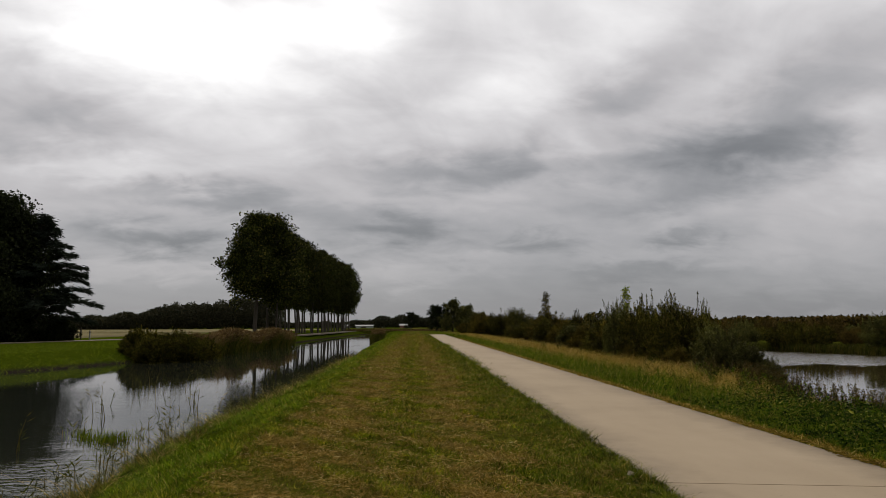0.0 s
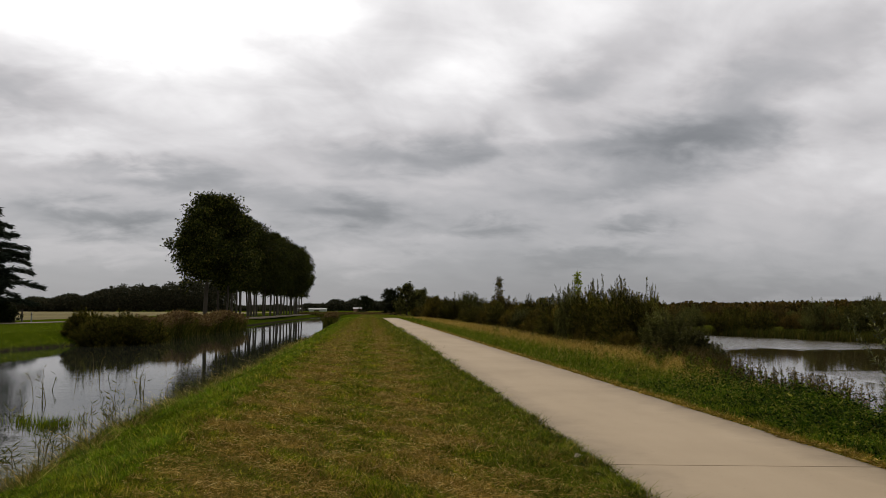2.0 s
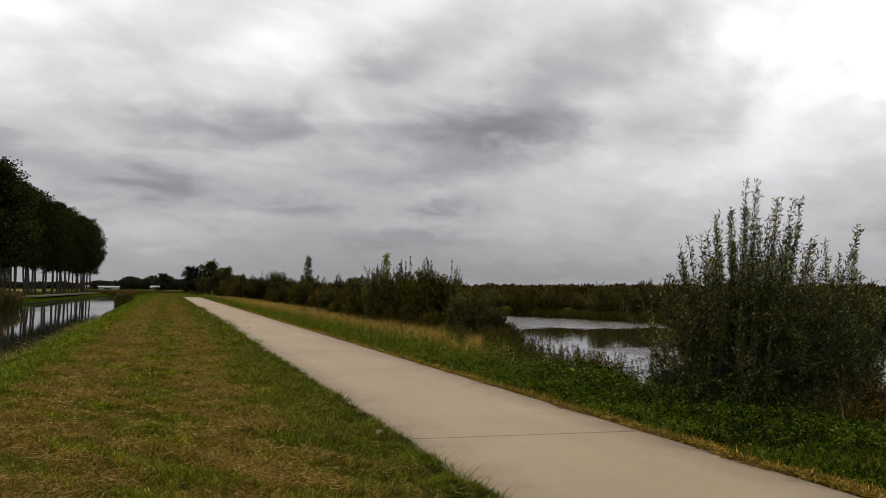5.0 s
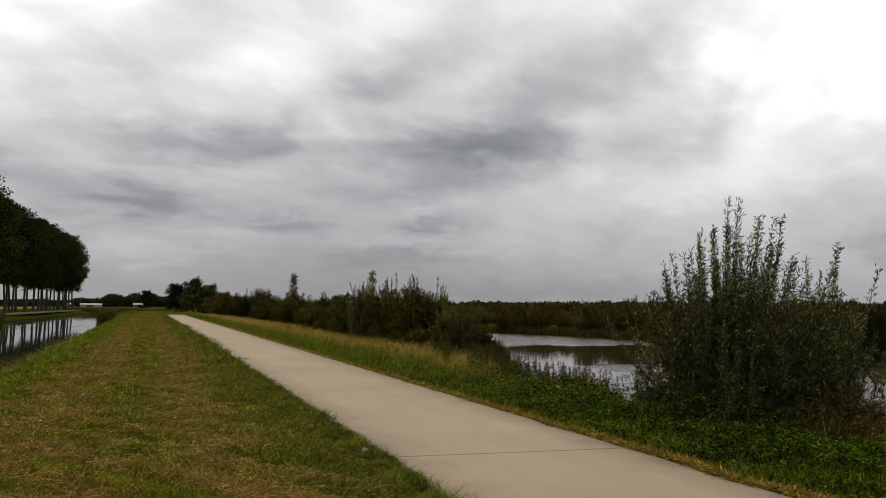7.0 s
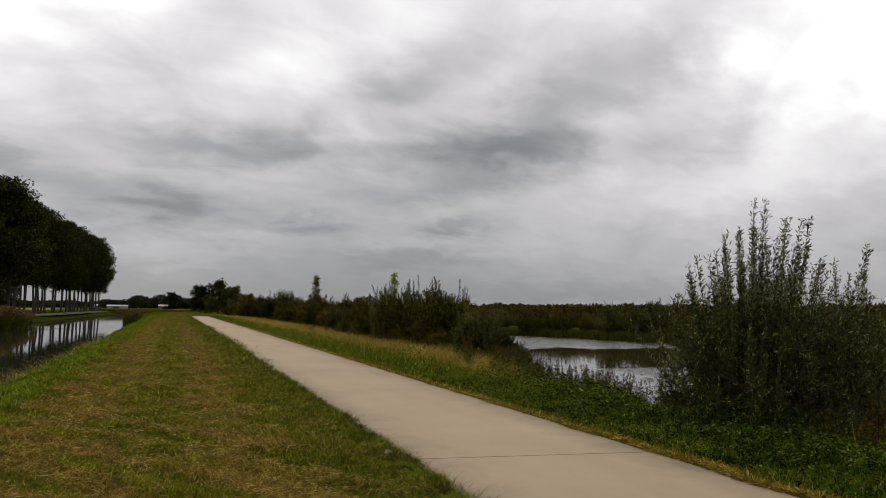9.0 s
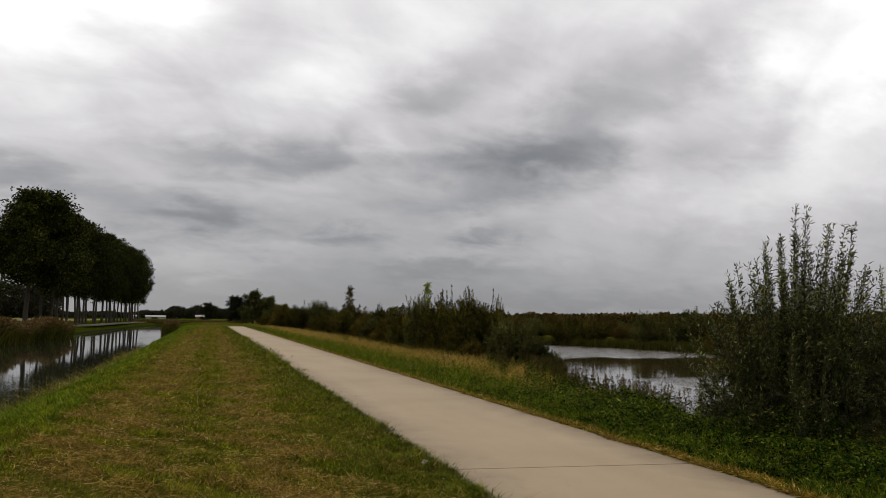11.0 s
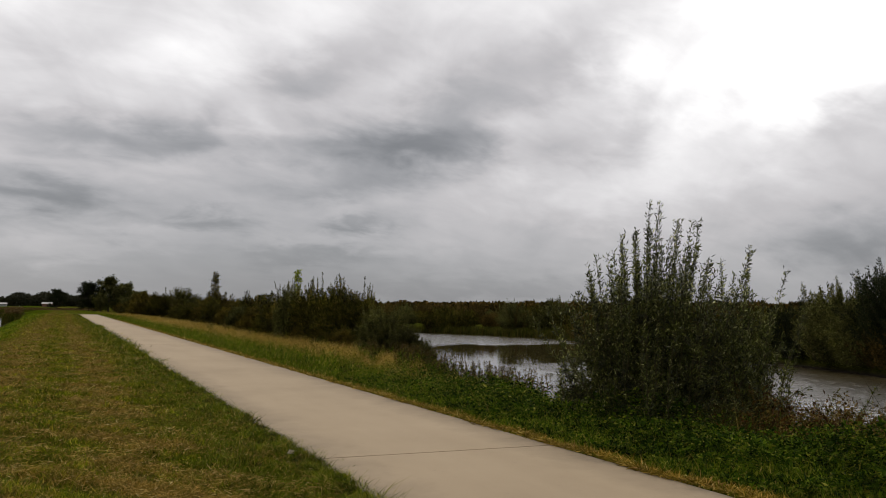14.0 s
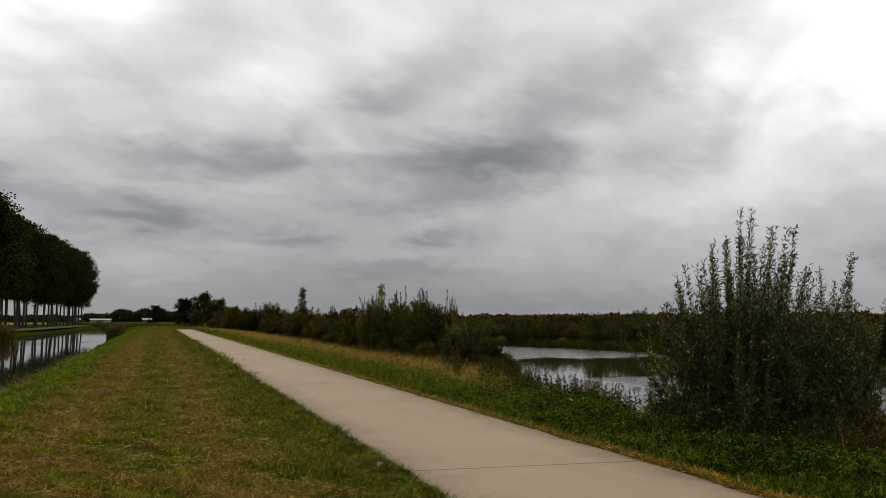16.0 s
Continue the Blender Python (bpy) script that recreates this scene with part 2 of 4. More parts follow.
M_RUST = foliage("rusty_dock_leaves", [(0.0, (0.03, 0.018, 0.005)), (0.35, (0.12, 0.055, 0.017)), (0.6, (0.09, 0.085, 0.02)), (0.85, (0.19, 0.14, 0.04)), (1.0, (0.33, 0.25, 0.10))], 0.2, clump_size=1.8, amount=0.8)
M_DRY = foliage("dry_grass_blades", [(0.0, (0.10, 0.095, 0.010)), (0.35, (0.27, 0.215, 0.036)), (0.75, (0.50, 0.365, 0.095)), (1.0, (0.66, 0.52, 0.20))], 0.3)
M_HAY = foliage("hay_stalks", [(0.0, (0.17, 0.12, 0.028)), (0.5, (0.36, 0.265, 0.068)), (0.9, (0.50, 0.38, 0.12)), (1.0, (0.68, 0.56, 0.27))], 0.1)
M_REED = foliage("reed_leaves", [(0.0, (0.03, 0.045, 0.006)), (0.6, (0.07, 0.08, 0.014)), (1.0, (0.15, 0.125, 0.035))], 0.25)
M_PLUME = foliage("reed_plumes", [(0.0, (0.08, 0.055, 0.028)), (0.6, (0.15, 0.105, 0.055)), (1.0, (0.23, 0.17, 0.10))], 0.2)
M_NEEDLE = foliage("cedar_needles", [(0.0, (0.012, 0.018, 0.014)), (0.7, (0.02, 0.03, 0.022)), (1.0, (0.03, 0.042, 0.03))], 0.1)
M_BARK = plain("grey_bark", (0.07, 0.058, 0.043), 0.9, 6, 0.5, 0.8)
M_TWIG = plain("willow_twigs", (0.07, 0.055, 0.022), 0.8, 20, 0.4, 0.3)
M_POST = plain("weathered_post_wood", (0.09, 0.075, 0.06), 0.85, 10, 0.4, 0.4)
M_WHITE = plain("white_paint", (0.40, 0.40, 0.39), 0.5, 3, 0.12, 0.1)
M_ROOF = plain("grey_roof_sheet", (0.16, 0.16, 0.17), 0.5, 2, 0.15, 0.1)
M_BRICK = plain("brick_wall", (0.26, 0.14, 0.10), 0.85, 3, 0.3, 0.2)
M_LITTER = plain("dry_pale_leaf", (0.66, 0.56, 0.40), 0.7, 40, 0.3, 0.3)


def ground_shader(g):
    p = place(g)
    sp = node(g.tree, "ShaderNodeSeparateXYZ")
    g.put(sp, 0, p)
    x, y = sp.outputs[0], sp.outputs[1]
    swath = g.noise(g.mapped(p, (1.0, 0.16, 1)), 1.1, 5, 0.6, 0.4)
    patch = g.noise(p, 0.8, 5, 0.6)
    tuft = g.noise(p, 9, 4, 0.65)
    grain = g.noise(p, 45, 3, 0.7)
    green = g.ramp(tuft, [(0.3, (0.026, 0.042, 0.002)), (0.6, (0.078, 0.112, 0.005)), (0.8, (0.14, 0.17, 0.011))])
    straw = g.ramp(tuft, [(0.3, (0.075, 0.054, 0.010)), (0.55, (0.19, 0.14, 0.033)), (0.8, (0.32, 0.24, 0.075))])
    # rows of dried clippings along the verge
    rows = g.math("ADD", g.math("MULTIPLY", swath, 0.6), g.math("MULTIPLY", patch, 0.4))
    warm = g.ramp(rows, [(0.36, 0.1), (0.56, 1.0)])
    verge = g.ramp(g.math("DIVIDE", g.math("ADD", x, 20.0), 40.0), [(0.430, 0.05), (0.4525, 0.35), (0.47, 1.0), (0.49, 0.5), (0.505, 0.4), (0.519, 1.0), (0.532, 0.5), (0.548, 0.3),
                                                                    (0.56, 0.4), (0.6375, 0.2), (0.68, 0.4), (0.7125, 0.9), (0.775, 0.5), (0.8, 0.3)])
    c = g.mix(g.math("MULTIPLY", warm, verge), green, straw)
    soil = g.ramp(grain, [(0.3, 0.55), (0.7, 1.15)])
    c = g.mix(1.0, c, soil, "MULTIPLY")
    # mud under the water line
    z = sp.outputs[2]
    mud = g.ramp(g.math("MULTIPLY_ADD", z, 1.0, 1.5), [(0.66, 1.0), (0.84, 0.0)])
    c = g.mix(mud, c, (0.035, 0.028, 0.02, 1))
    return surface(g, c, 0.95, g.bump(g.math("ADD", tuft, g.math("MULTIPLY", grain, 0.5)), 1.0, 0.08), 0.0)


M_GROUND = material("grassy_ground", ground_shader)


def concrete_shader(g):
    p = place(g)
    streak = g.noise(g.mapped(p, (1.0, 0.22, 1)), 0.9, 5, 0.6)
    stain = g.noise(p, 0.35, 4, 0.6)
    grain = g.noise(p, 160, 2, 0.7)
    broom = g.noise(g.mapped(p, (2, 60, 1)), 1.5, 2)
    pits = g.noise(p, 26, 3, 0.5)
    f = g.math("ADD", g.math("MULTIPLY", streak, 0.22), g.math("MULTIPLY", stain, 0.30))
    f = g.math("ADD", f, g.math("MULTIPLY", grain, 0.10))
    c = g.ramp(f, [(0.18, (0.335, 0.258, 0.166)), (0.32, (0.415, 0.322, 0.21)), (0.48, (0.478, 0.374, 0.249))])
    sp = node(g.tree, "ShaderNodeSeparateXYZ")
    g.put(sp, 0, p)
    # soil washed onto the margins
    rim = g.math("ABSOLUTE", g.math("SUBTRACT", sp.outputs[0], 3.83))
    rim = g.math("MULTIPLY_ADD", g.math("SUBTRACT", g.noise(p, 1.8, 6, 0.7), 0.5), 1.0, rim)
    rim_n = g.math("DIVIDE", rim, 2.0)
    dirt = g.ramp(rim_n, [(0.38, 0.0), (0.60, 0.35), (0.76, 0.9)])
    c = g.mix(dirt, c, (0.17, 0.135, 0.09, 1))
    c = g.mix(g.ramp(pits, [(0.68, 0.0), (0.74, 0.35)]), c, (0.2, 0.17, 0.13, 1))
    return surface(g, c, 0.85, g.bump(g.math("ADD", broom, grain), 0.25, 0.004), 0.3)


M_CONCRETE = material("pale_concrete", concrete_shader)


def water_shader(g, seed, lo, hi, stops, wave=0.06, rough=0.1, windy=None):
    """Still water with cat's paws: stops give how much wind reaches it along its length."""
    p = place(g)
    sp = node(g.tree, "ShaderNodeSeparateXYZ")
    g.put(sp, 0, p)
    ripple = g.noise(g.mapped(p, (1.0, 2.0, 1), (0, 0, 25 + seed)), 3.2, 3, 0.6, 0.2)
    chop = g.noise(g.mapped(p, (1.4, 2.6, 1), (0, 0, 10 + seed)), 1.1, 2, 0.5)
    paws = g.ramp(g.noise(g.mapped(p, (1.0, 0.35, 1), (0, 0, seed), (seed, 0, 0)), 0.085, 3, 0.5), [(lo, 0.04), (hi, 0.6)])
    wob_ = g.math("MULTIPLY_ADD", g.noise(p, 0.12, 3), 14.0, g.math("SUBTRACT", sp.outputs[1], 7.0))
    open_ = g.ramp(g.math("DIVIDE", wob_, 100.0), stops)
    if windy:  # a windy reach in the open: from x, up to y
        reach = g.math("MULTIPLY", g.ramp(g.math("DIVIDE", g.math("SUBTRACT", sp.outputs[0], windy[0]), 10.0), [(0.0, 0.0), (0.25, 1.0)]), g.ramp(g.math("DIVIDE", g.math("SUBTRACT", windy[1], sp.outputs[1]), 10.0), [(0.0, 0.0), (0.4, 1.0)]))
        open_ = g.math("MAXIMUM", open_, reach)
    gust = g.math("MAXIMUM", g.math("MULTIPLY", paws, 0.12), open_)
    h = g.math("MULTIPLY", g.math("ADD", ripple, g.math("MULTIPLY", chop, 1.2)), gust)
    # pond murk is browner than the canal's, partly imitating the reflected brown scrub
    murk = g.ramp(g.noise(p, 0.25, 3), [(0.3, (0.032, 0.025, 0.010)), (0.7, (0.06, 0.046, 0.018))] if seed else [(0.3, (0.016, 0.019, 0.014)), (0.7, (0.03, 0.032, 0.022))])
    n = node(g.tree, "ShaderNodeBsdfPrincipled")
    g.put(n, "Base Color", murk)
    g.put(n, "Roughness", g.math("MULTIPLY_ADD", open_, rough, 0.03))
    g.put(n, "IOR", 1.8 if seed else 1.5)
    g.put(n, "Specular IOR Level", 0.5)
    g.put(n, "Normal", g.bump(h, 0.9, wave))
    return n.outputs[0]


M_CANAL = material("canal_water", lambda g: water_shader(g, 0.0, 0.53, 0.63, [(0.0, 0.8), (0.10, 0.6), (0.15, 0.03), (0.20, 0.015), (0.25, 0.05), (0.31, 0.03), (0.36, 0.008), (1.0, 0.012)]))
M_POND = material("pond_water", lambda g: water_shader(g, 31.0, 0.58, 0.72, [(0.0, 0.5), (0.16, 0.40), (0.20, 0.015), (0.43, 0.015), (0.47, 0.7), (1.0, 0.8)], 0.09, 0.28, (17.5, 29.0)))


def field_shader(g):
    p = place(g)
    rows = g.noise(g.mapped(p, (0.02, 0.25, 1), (0, 0, 6)), 1.0, 3, 0.5)
    c = g.ramp(rows, [(0.36, (0.07, 0.075, 0.02)), (0.47, (0.16, 0.13, 0.05)), (0.6, (0.27, 0.21, 0.09))])
    return surface(g, c, 0.95, g.bump(g.noise(p, 3, 3), 0.6, 0.1), 0.1)


M_FIELD = material("stubble_field", field_shader)

# ---- mesh helpers ----
rng = np.random.default_rng(7)


def mesh_of(name, verts, faces, mat, smooth=False):
    """A mesh from arrays; all faces have the same number of corners."""
    verts, faces = np.asarray(verts, np.float32), np.asarray(faces, np.int32)
    m = bpy.data.meshes.new(name)
    k = faces.shape[1]
    m.vertices.add(len(verts)), m.loops.add(faces.size), m.polygons.add(len(faces))
    m.vertices.foreach_set("co", verts.ravel())
    m.loops.foreach_set("vertex_index", faces.ravel())
    m.polygons.foreach_set("loop_start", np.arange(0, faces.size, k, dtype=np.int32))
    m.polygons.foreach_set("use_smooth", np.full(len(faces), smooth))
    m.update(calc_edges=True)
    m.materials.append(mat)
    return m


def unit(v):
    return v / np.maximum(np.linalg.norm(v, axis=-1, keepdims=True), 1e-9)


def leaf_mesh(name, base, axis, length, width, mat, fold=0.25):
    """Pointed leaves, one kite of two faces each, folded a little along the midrib."""
    n = len(base)
    axis = unit(axis)
    side = unit(np.cross(axis, unit(rng.normal(size=(n, 3)))))
    up_ = np.cross(side, axis)
    L, W = np.broadcast_to(length, n)[:, None], np.broadcast_to(width, n)[:, None]
    mid = base + axis * L * 0.45 + up_ * W * fold
    v = np.stack([base, mid + side * W * 0.5, base + axis * L, mid - side * W * 0.5], 1).reshape(-1, 3)
    i = np.arange(n)[:, None] * 4
    f = i + np.array([[0, 1, 2, 3]])
    return mesh_of(name, v, f, mat)


def blade_mesh(name, base, height, width, mat, lean=0.35, wind=(0.12, 0.05), curl=0.3):
    """Grass blades: a broad foot, a bent middle and a tip."""
    n = len(base)
    turn = rng.uniform(0, 2 * np.pi, n)
    side = np.stack([np.cos(turn), np.sin(turn), np.zeros(n)], 1)
    tilt = rng.normal(size=(n, 2)) * lean + np.array(wind)
    out = np.concatenate([tilt, np.ones((n, 1))], 1)
    H, W = np.broadcast_to(height, n)[:, None], np.broadcast_to(width, n)[:, None]
    mid = base + out * H * 0.55
    tip = base + out * H * np.array([1 + curl, 1 + curl, 1.0]) + rng.normal(size=(n, 3)) * H * 0.08
    v = np.stack([base - side * W * 0.5, base + side * W * 0.5, mid + side * W * 0.4, tip, mid - side * W * 0.4], 1).reshape(-1, 3)
    i = np.arange(n)[:, None] * 5
    f = np.concatenate([i + np.array([[0, 1, 2, 4]]), i + np.array([[4, 2, 3, 3]])], 0)
    quads = f[:n]
    tris = np.concatenate([i + 4, i + 2, i + 3], 1)
    tri_all = np.concatenate([quads[:, [0, 1, 2]], quads[:, [0, 2, 3]], tris], 0)
    return mesh_of(name, v, tri_all, mat)


class Tubes:
    """Tapered stems along polylines, gathered into one mesh."""

    def __init__(self, sides=5):
        self.v, self.f, self.n, self.sides = [], [], 0, sides

    def add(self, pts, radii):
        pts = np.asarray(pts, float)
        k, s = len(pts), self.sides
        d = unit(np.gradient(pts, axis=0))
        ref = np.where(np.abs(d[:, 2:3]) > 0.9, [[1.0, 0, 0]], [[0, 0, 1.0]])
        a = unit(np.cross(d, ref))
        b = np.cross(d, a)
        ang = np.linspace(0, 2 * np.pi, s, endpoint=False)
        ring = a[:, None] * np.cos(ang)[None, :, None] + b[:, None] * np.sin(ang)[None, :, None]
        self.v.append((pts[:, None] + ring * np.asarray(radii)[:, None, None]).reshape(-1, 3))
        for j in range(k - 1):
            for q in range(s):
                o = self.n + j * s
                self.f.append((o + q, o + (q + 1) % s, o + s + (q + 1) % s, o + s + q))
        self.n += k * s

    def mesh(self, name, mat):
        return mesh_of(name, np.concatenate(self.v), self.f, mat, True)


def bend(p0, direction, length, droop, k=5, wander=0.06):
    """A branch line from p0 that lifts (droop < 0) or sags."""
    t = np.linspace(0, 1, k)[:, None]
    w = np.cumsum(rng.normal(size=(k, 3)) * wander * length / k, axis=0)
    w[0] = 0
    return np.asarray(p0) + np.asarray(direction) * length * t + np.array([0, 0, -droop * length]) * t ** 2 + w


def thing(name, label, category, group="", kind="", at=(0, 0, 0)):
    ob = tagged(new(name), label, category, group, kind)
    ob.location = at
    return ob


def part(name, mesh, parent, label=""):
    ob = new(name, mesh)
    ob.parent = parent
    if name in ("branch_frame", "foliage", "crown", "seed_head", "leaves", "plumes"):
        ob["kind"] = "stuff"
    if label:
        ob["label"] = label
    return ob


def stuff(name, mesh, label, category):
    return tagged(new(name, mesh), label, category, "", "stuff")


def block(bm, x0, x1, y0, y1, z0, z1, bevel=0.0):
    m = Matrix.LocRotScale(((x0 + x1) / 2, (y0 + y1) / 2, (z0 + z1) / 2), None, (x1 - x0, y1 - y0, z1 - z0))
    r = bmesh.ops.create_cube(bm, size=1, matrix=m)
    if bevel:
        edges = list({e for v in r["verts"] for e in v.link_edges})
        bmesh.ops.bevel(bm, geom=edges, offset=bevel, segments=2, affect="EDGES")


def block_mesh(name, boxes, mat, bevel=0.0):
    bm = bmesh.new()
    for b in boxes:
        block(bm, *b, bevel)
    m = bpy.data.meshes.new(name)
    bm.to_mesh(m)
    bm.free()
    m.materials.append(mat)
    return m


# ---- ground, water, path ----
WATER = -0.9


def far_bank(y):
    return np.interp(y, [-60, 25, 40, 50, 95, 160, 210], [-25, -23, -21.8, -19.5, -17.3, -16.6, -14])


def near_bank(y):
    return -4.85 + 0.12 * np.sin(y * 0.7) + 0.1 * np.sin(y * 0.23 + 1) - 0.02 * np.clip(y - 60, 0, 140)


def pond_depth(x, y):
    near = 11.4 + 0.3 * np.sin(y * 0.5) + np.clip(y - 17, 0, 5) * 0.5 + np.clip(y - 40, 0, 60) * 0.1
    far = np.interp(y, [-60, 10, 17.5, 21, 25, 38, 52, 60, 68, 76], [27, 27.6, 28.9, 30.3, 31.2, 36, 39.3, 37, 34.4, 22])
    return np.minimum(np.minimum(x - near, (far - x) * 3.5), (78 - y) * 2)


def ground_z(x, y):
    x, y = np.broadcast_arrays(np.asarray(x, float), np.asarray(y, float))
    x = np.asarray(x)
    d1 = np.minimum(near_bank(y) - x, np.minimum(x - far_bank(y), 205 - y))
    d2 = pond_depth(x, y)
    z = np.interp(d1, [-2.5, -2.1, -0.9, -0.2, 0, 1.2], [0, -0.12, -0.56, -0.74, WATER, -1.5]) + np.interp(d2, [-5.2, -3.6, -1.6, 0, 1.5], [0, -0.2, -0.66, WATER, -1.5])
    z = z - 0.08 * np.clip((x - 6.5) / 3, 0, 1) - 0.03 * ((x > 2.5) & (x < 5.19) & (y < 131))
    z = z + 0.012 * np.sin(x * 2.1 + np.sin(y * 0.9)) * np.sin(y * 1.3 + 0.5 * x) * ((x < 2.3) | (x > 5.6))
    z = z + 0.022 * np.sin(x * 5.3 + 1.7 * np.sin(y * 1.9)) * np.sin(y * 4.1 + 1.3 * np.sin(x * 2.7)) * ((x < 2.2) & (x > -5) & (y < 30))
    return z - 0.1 * np.clip((np.abs(x) - 40) / 60, 0, 1)


def spread(dense0, dense1, step, far, count):
    inner = np.arange(dense0, dense1, step)
    grow = np.geomspace(1, far, count)
    return np.concatenate([dense0 - grow[::-1] * 1.0, inner, dense1 + grow - 1 + step])


gx, gy = np.unique(np.concatenate([spread(-26, 44, 0.35, 3000, 26), np.arange(-5, 2.4, 0.14)])), np.unique(np.concatenate([spread(-6, 84, 0.5, 3000, 40), np.arange(4, 18, 0.17)]))
XX, YY = np.meshgrid(gx, gy)
gv = np.stack([XX.ravel(), YY.ravel(), ground_z(XX, YY).ravel()], 1)
nx = len(gx)
ii = (np.arange(len(gy) - 1)[:, None] * nx + np.arange(nx - 1)[None]).ravel()[:, None]
tagged(new("ground", mesh_of("ground", gv, ii + np.array([[0, 1, nx + 1, nx]]), M_GROUND, True)),
       "mown grassy polder ground with streaks of dried clippings", "ground", "", "structure")


def sheet(name, x0, x1, y0, y1, z, mat, label):
    v = [(x0, y0, z), (x1, y0, z), (x1, y1, z), (x0, y1, z)]
    return tagged(new(name, mesh_of(name, v, [(0, 1, 2, 3)], mat)), label, "water", "", "structure")


sheet("water_canal", -27, -3.5, -30, 206, WATER, M_CANAL, "dark canal water with wind ripples")
px_ = np.concatenate([np.arange(10.5, 36, 0.11), np.arange(36, 42.5, 0.5)])
py_ = np.concatenate([np.arange(-40, 2, 2.0), np.arange(2, 29, 0.11), np.arange(29, 42, 0.4), np.arange(42, 79, 0.2)])
WX, WY = np.meshgrid(px_, py_)
gust = np.interp(WY + 1.5 * np.sin(WX * 0.5), [15.5, 19.5, 42, 47], [0.6, 0.0, 0.0, 0.8])
gust = np.maximum(gust, np.interp(WX - 0.25 * (WY - 18), [17, 20], [0.0, 1.0]) * np.interp(WY, [25, 29], [1.0, 0.0]))
gust = gust * (0.6 + 0.4 * np.sin(WX * 0.9 + WY * 0.5) * np.sin(WY * 0.7 - WX * 0.3))
WZ = np.zeros_like(WX)
for i in range(14):
    a, l = radians(205) + rng.normal() * 0.45, rng.uniform(0.35, 0.8)
    WZ += 0.0135 * l * np.sin((WX * math.cos(a) + WY * math.sin(a)) * 2 * np.pi / l + rng.uniform(0, 6.28) + 0.8 * np.sin(WX * rng.uniform(0.3, 0.8) + WY * rng.uniform(0.2, 0.6)))
wv = np.stack([WX.ravel(), WY.ravel(), (WATER + WZ * gust).ravel()], 1)
wi = (np.arange(len(py_) - 1)[:, None] * len(px_) + np.arange(len(px_) - 1)[None]).ravel()[:, None]
tagged(new("water_pond", mesh_of("water_pond", wv, wi + np.array([[0, 1, len(px_) + 1, len(px_)]]), M_POND, True)), "brown pond water with wind ripples reflecting the sky", "water", "", "structure")

# far stubble fields, a few centimetres proud of the ground
for name, x0, x1, y0, y1 in (("field_1", -420, -44, 96, 170), ("field_2", -420, -36, 176, 330)):
    tagged(new(name, block_mesh(name, [(x0, x1, y0, y1, -0.4, 0.02)], M_FIELD)), "golden stubble field beyond the canal road", "field", "", "structure")

path = thing("path", "pale concrete cycle path with fine joints", "path", kind="structure")
JOINTS = [-17.0, 7.25, 31.5, 55.8, 80.0, 104.3, 128.5]
for y0, y1 in zip(JOINTS, JOINTS[1:]):
    bm = bmesh.new()
    block(bm, 2.42, 5.24, y0 + 0.006, y1 - 0.006, -0.12, 0.012, 0.006)
    for v in bm.verts:  # joints run slightly askew
        v.co.y -= (v.co.x - 3.95) * 0.13
    m = bpy.data.meshes.new("concrete_slab")
    bm.to_mesh(m), bm.free()
    m.materials.append(M_CONCRETE)
    part("concrete_slab", m, path)


def ribbon(name, line, half, z, mat, label):
    line = np.array(line, float)
    d = unit(np.gradient(line, axis=0))
    s = np.stack([-d[:, 1], d[:, 0]], 1) * half
    k = len(line)
    top = [np.concatenate([line + s, np.full((k, 1), z)], 1), np.concatenate([line - s, np.full((k, 1), z)], 1)]
    low = [t - [0, 0, 0.15] for t in top]
    v = np.concatenate(top + low)
    f = []
    for i in range(k - 1):
        f += [(i, i + 1, k + i + 1, k + i), (2 * k + i, 2 * k + i + 1, i + 1, i), (k + i, k + i + 1, 3 * k + i + 1, 3 * k + i)]
    return tagged(new(name, mesh_of(name, v, f, mat)), label, "road", "", "structure")


t = np.linspace(0, 1, 24)
road_x = np.interp(t, [0, 0.25, 0.4, 0.55, 0.7, 1], [-48, -38.5, -34.4, -22.2, -19.6, -17.6])
road_y = np.interp(t, [0, 0.25, 0.4, 0.55, 0.7, 1], [40, 69, 88, 108, 126, 235])
ribbon("road", np.stack([road_x, road_y], 1), 1.5, 0.03, M_CONCRETE, "narrow pale road along the far canal bank")

# ---- grass ----


def radial(n, x0, x1, y0, y1, power=1.6):
    """Places thinning out with distance."""
    u = rng.uniform(size=n)
    a = 1 - power
    y = (y0 ** a + u * (y1 ** a - y0 ** a)) ** (1 / a)
    x = rng.uniform(x0, x1, n)
    return x, y


def clumpy(x, y, scale, seed):
    return 0.5 + 0.25 * (np.sin(x * scale + seed) * np.sin(y * scale * 0.8 + 2 * seed) + np.sin(x * scale * 2.3 + y * scale * 1.7 + seed))


def on_ground(x, y):
    return np.stack([x, y, ground_z(x, y)], 1)


def dryness(x, y):
    """Rows of dried clippings left by the mower, along the path."""
    wave = 0.25 * np.sin(y * 0.35) + 0.15 * np.sin(y * 1.1 + 1)
    d = 0.9 * np.exp(-((x + 1.2 - wave) / 0.72) ** 2) + 0.9 * np.exp(-((x - 0.75 - 0.5 * wave) / 0.46) ** 2) + 0.24 * ((x > -2.2) & (x < 2.4))
    return np.clip(d * (-0.25 + 2.2 * clumpy(x, y, 2.9, 1.3)), 0, 1)


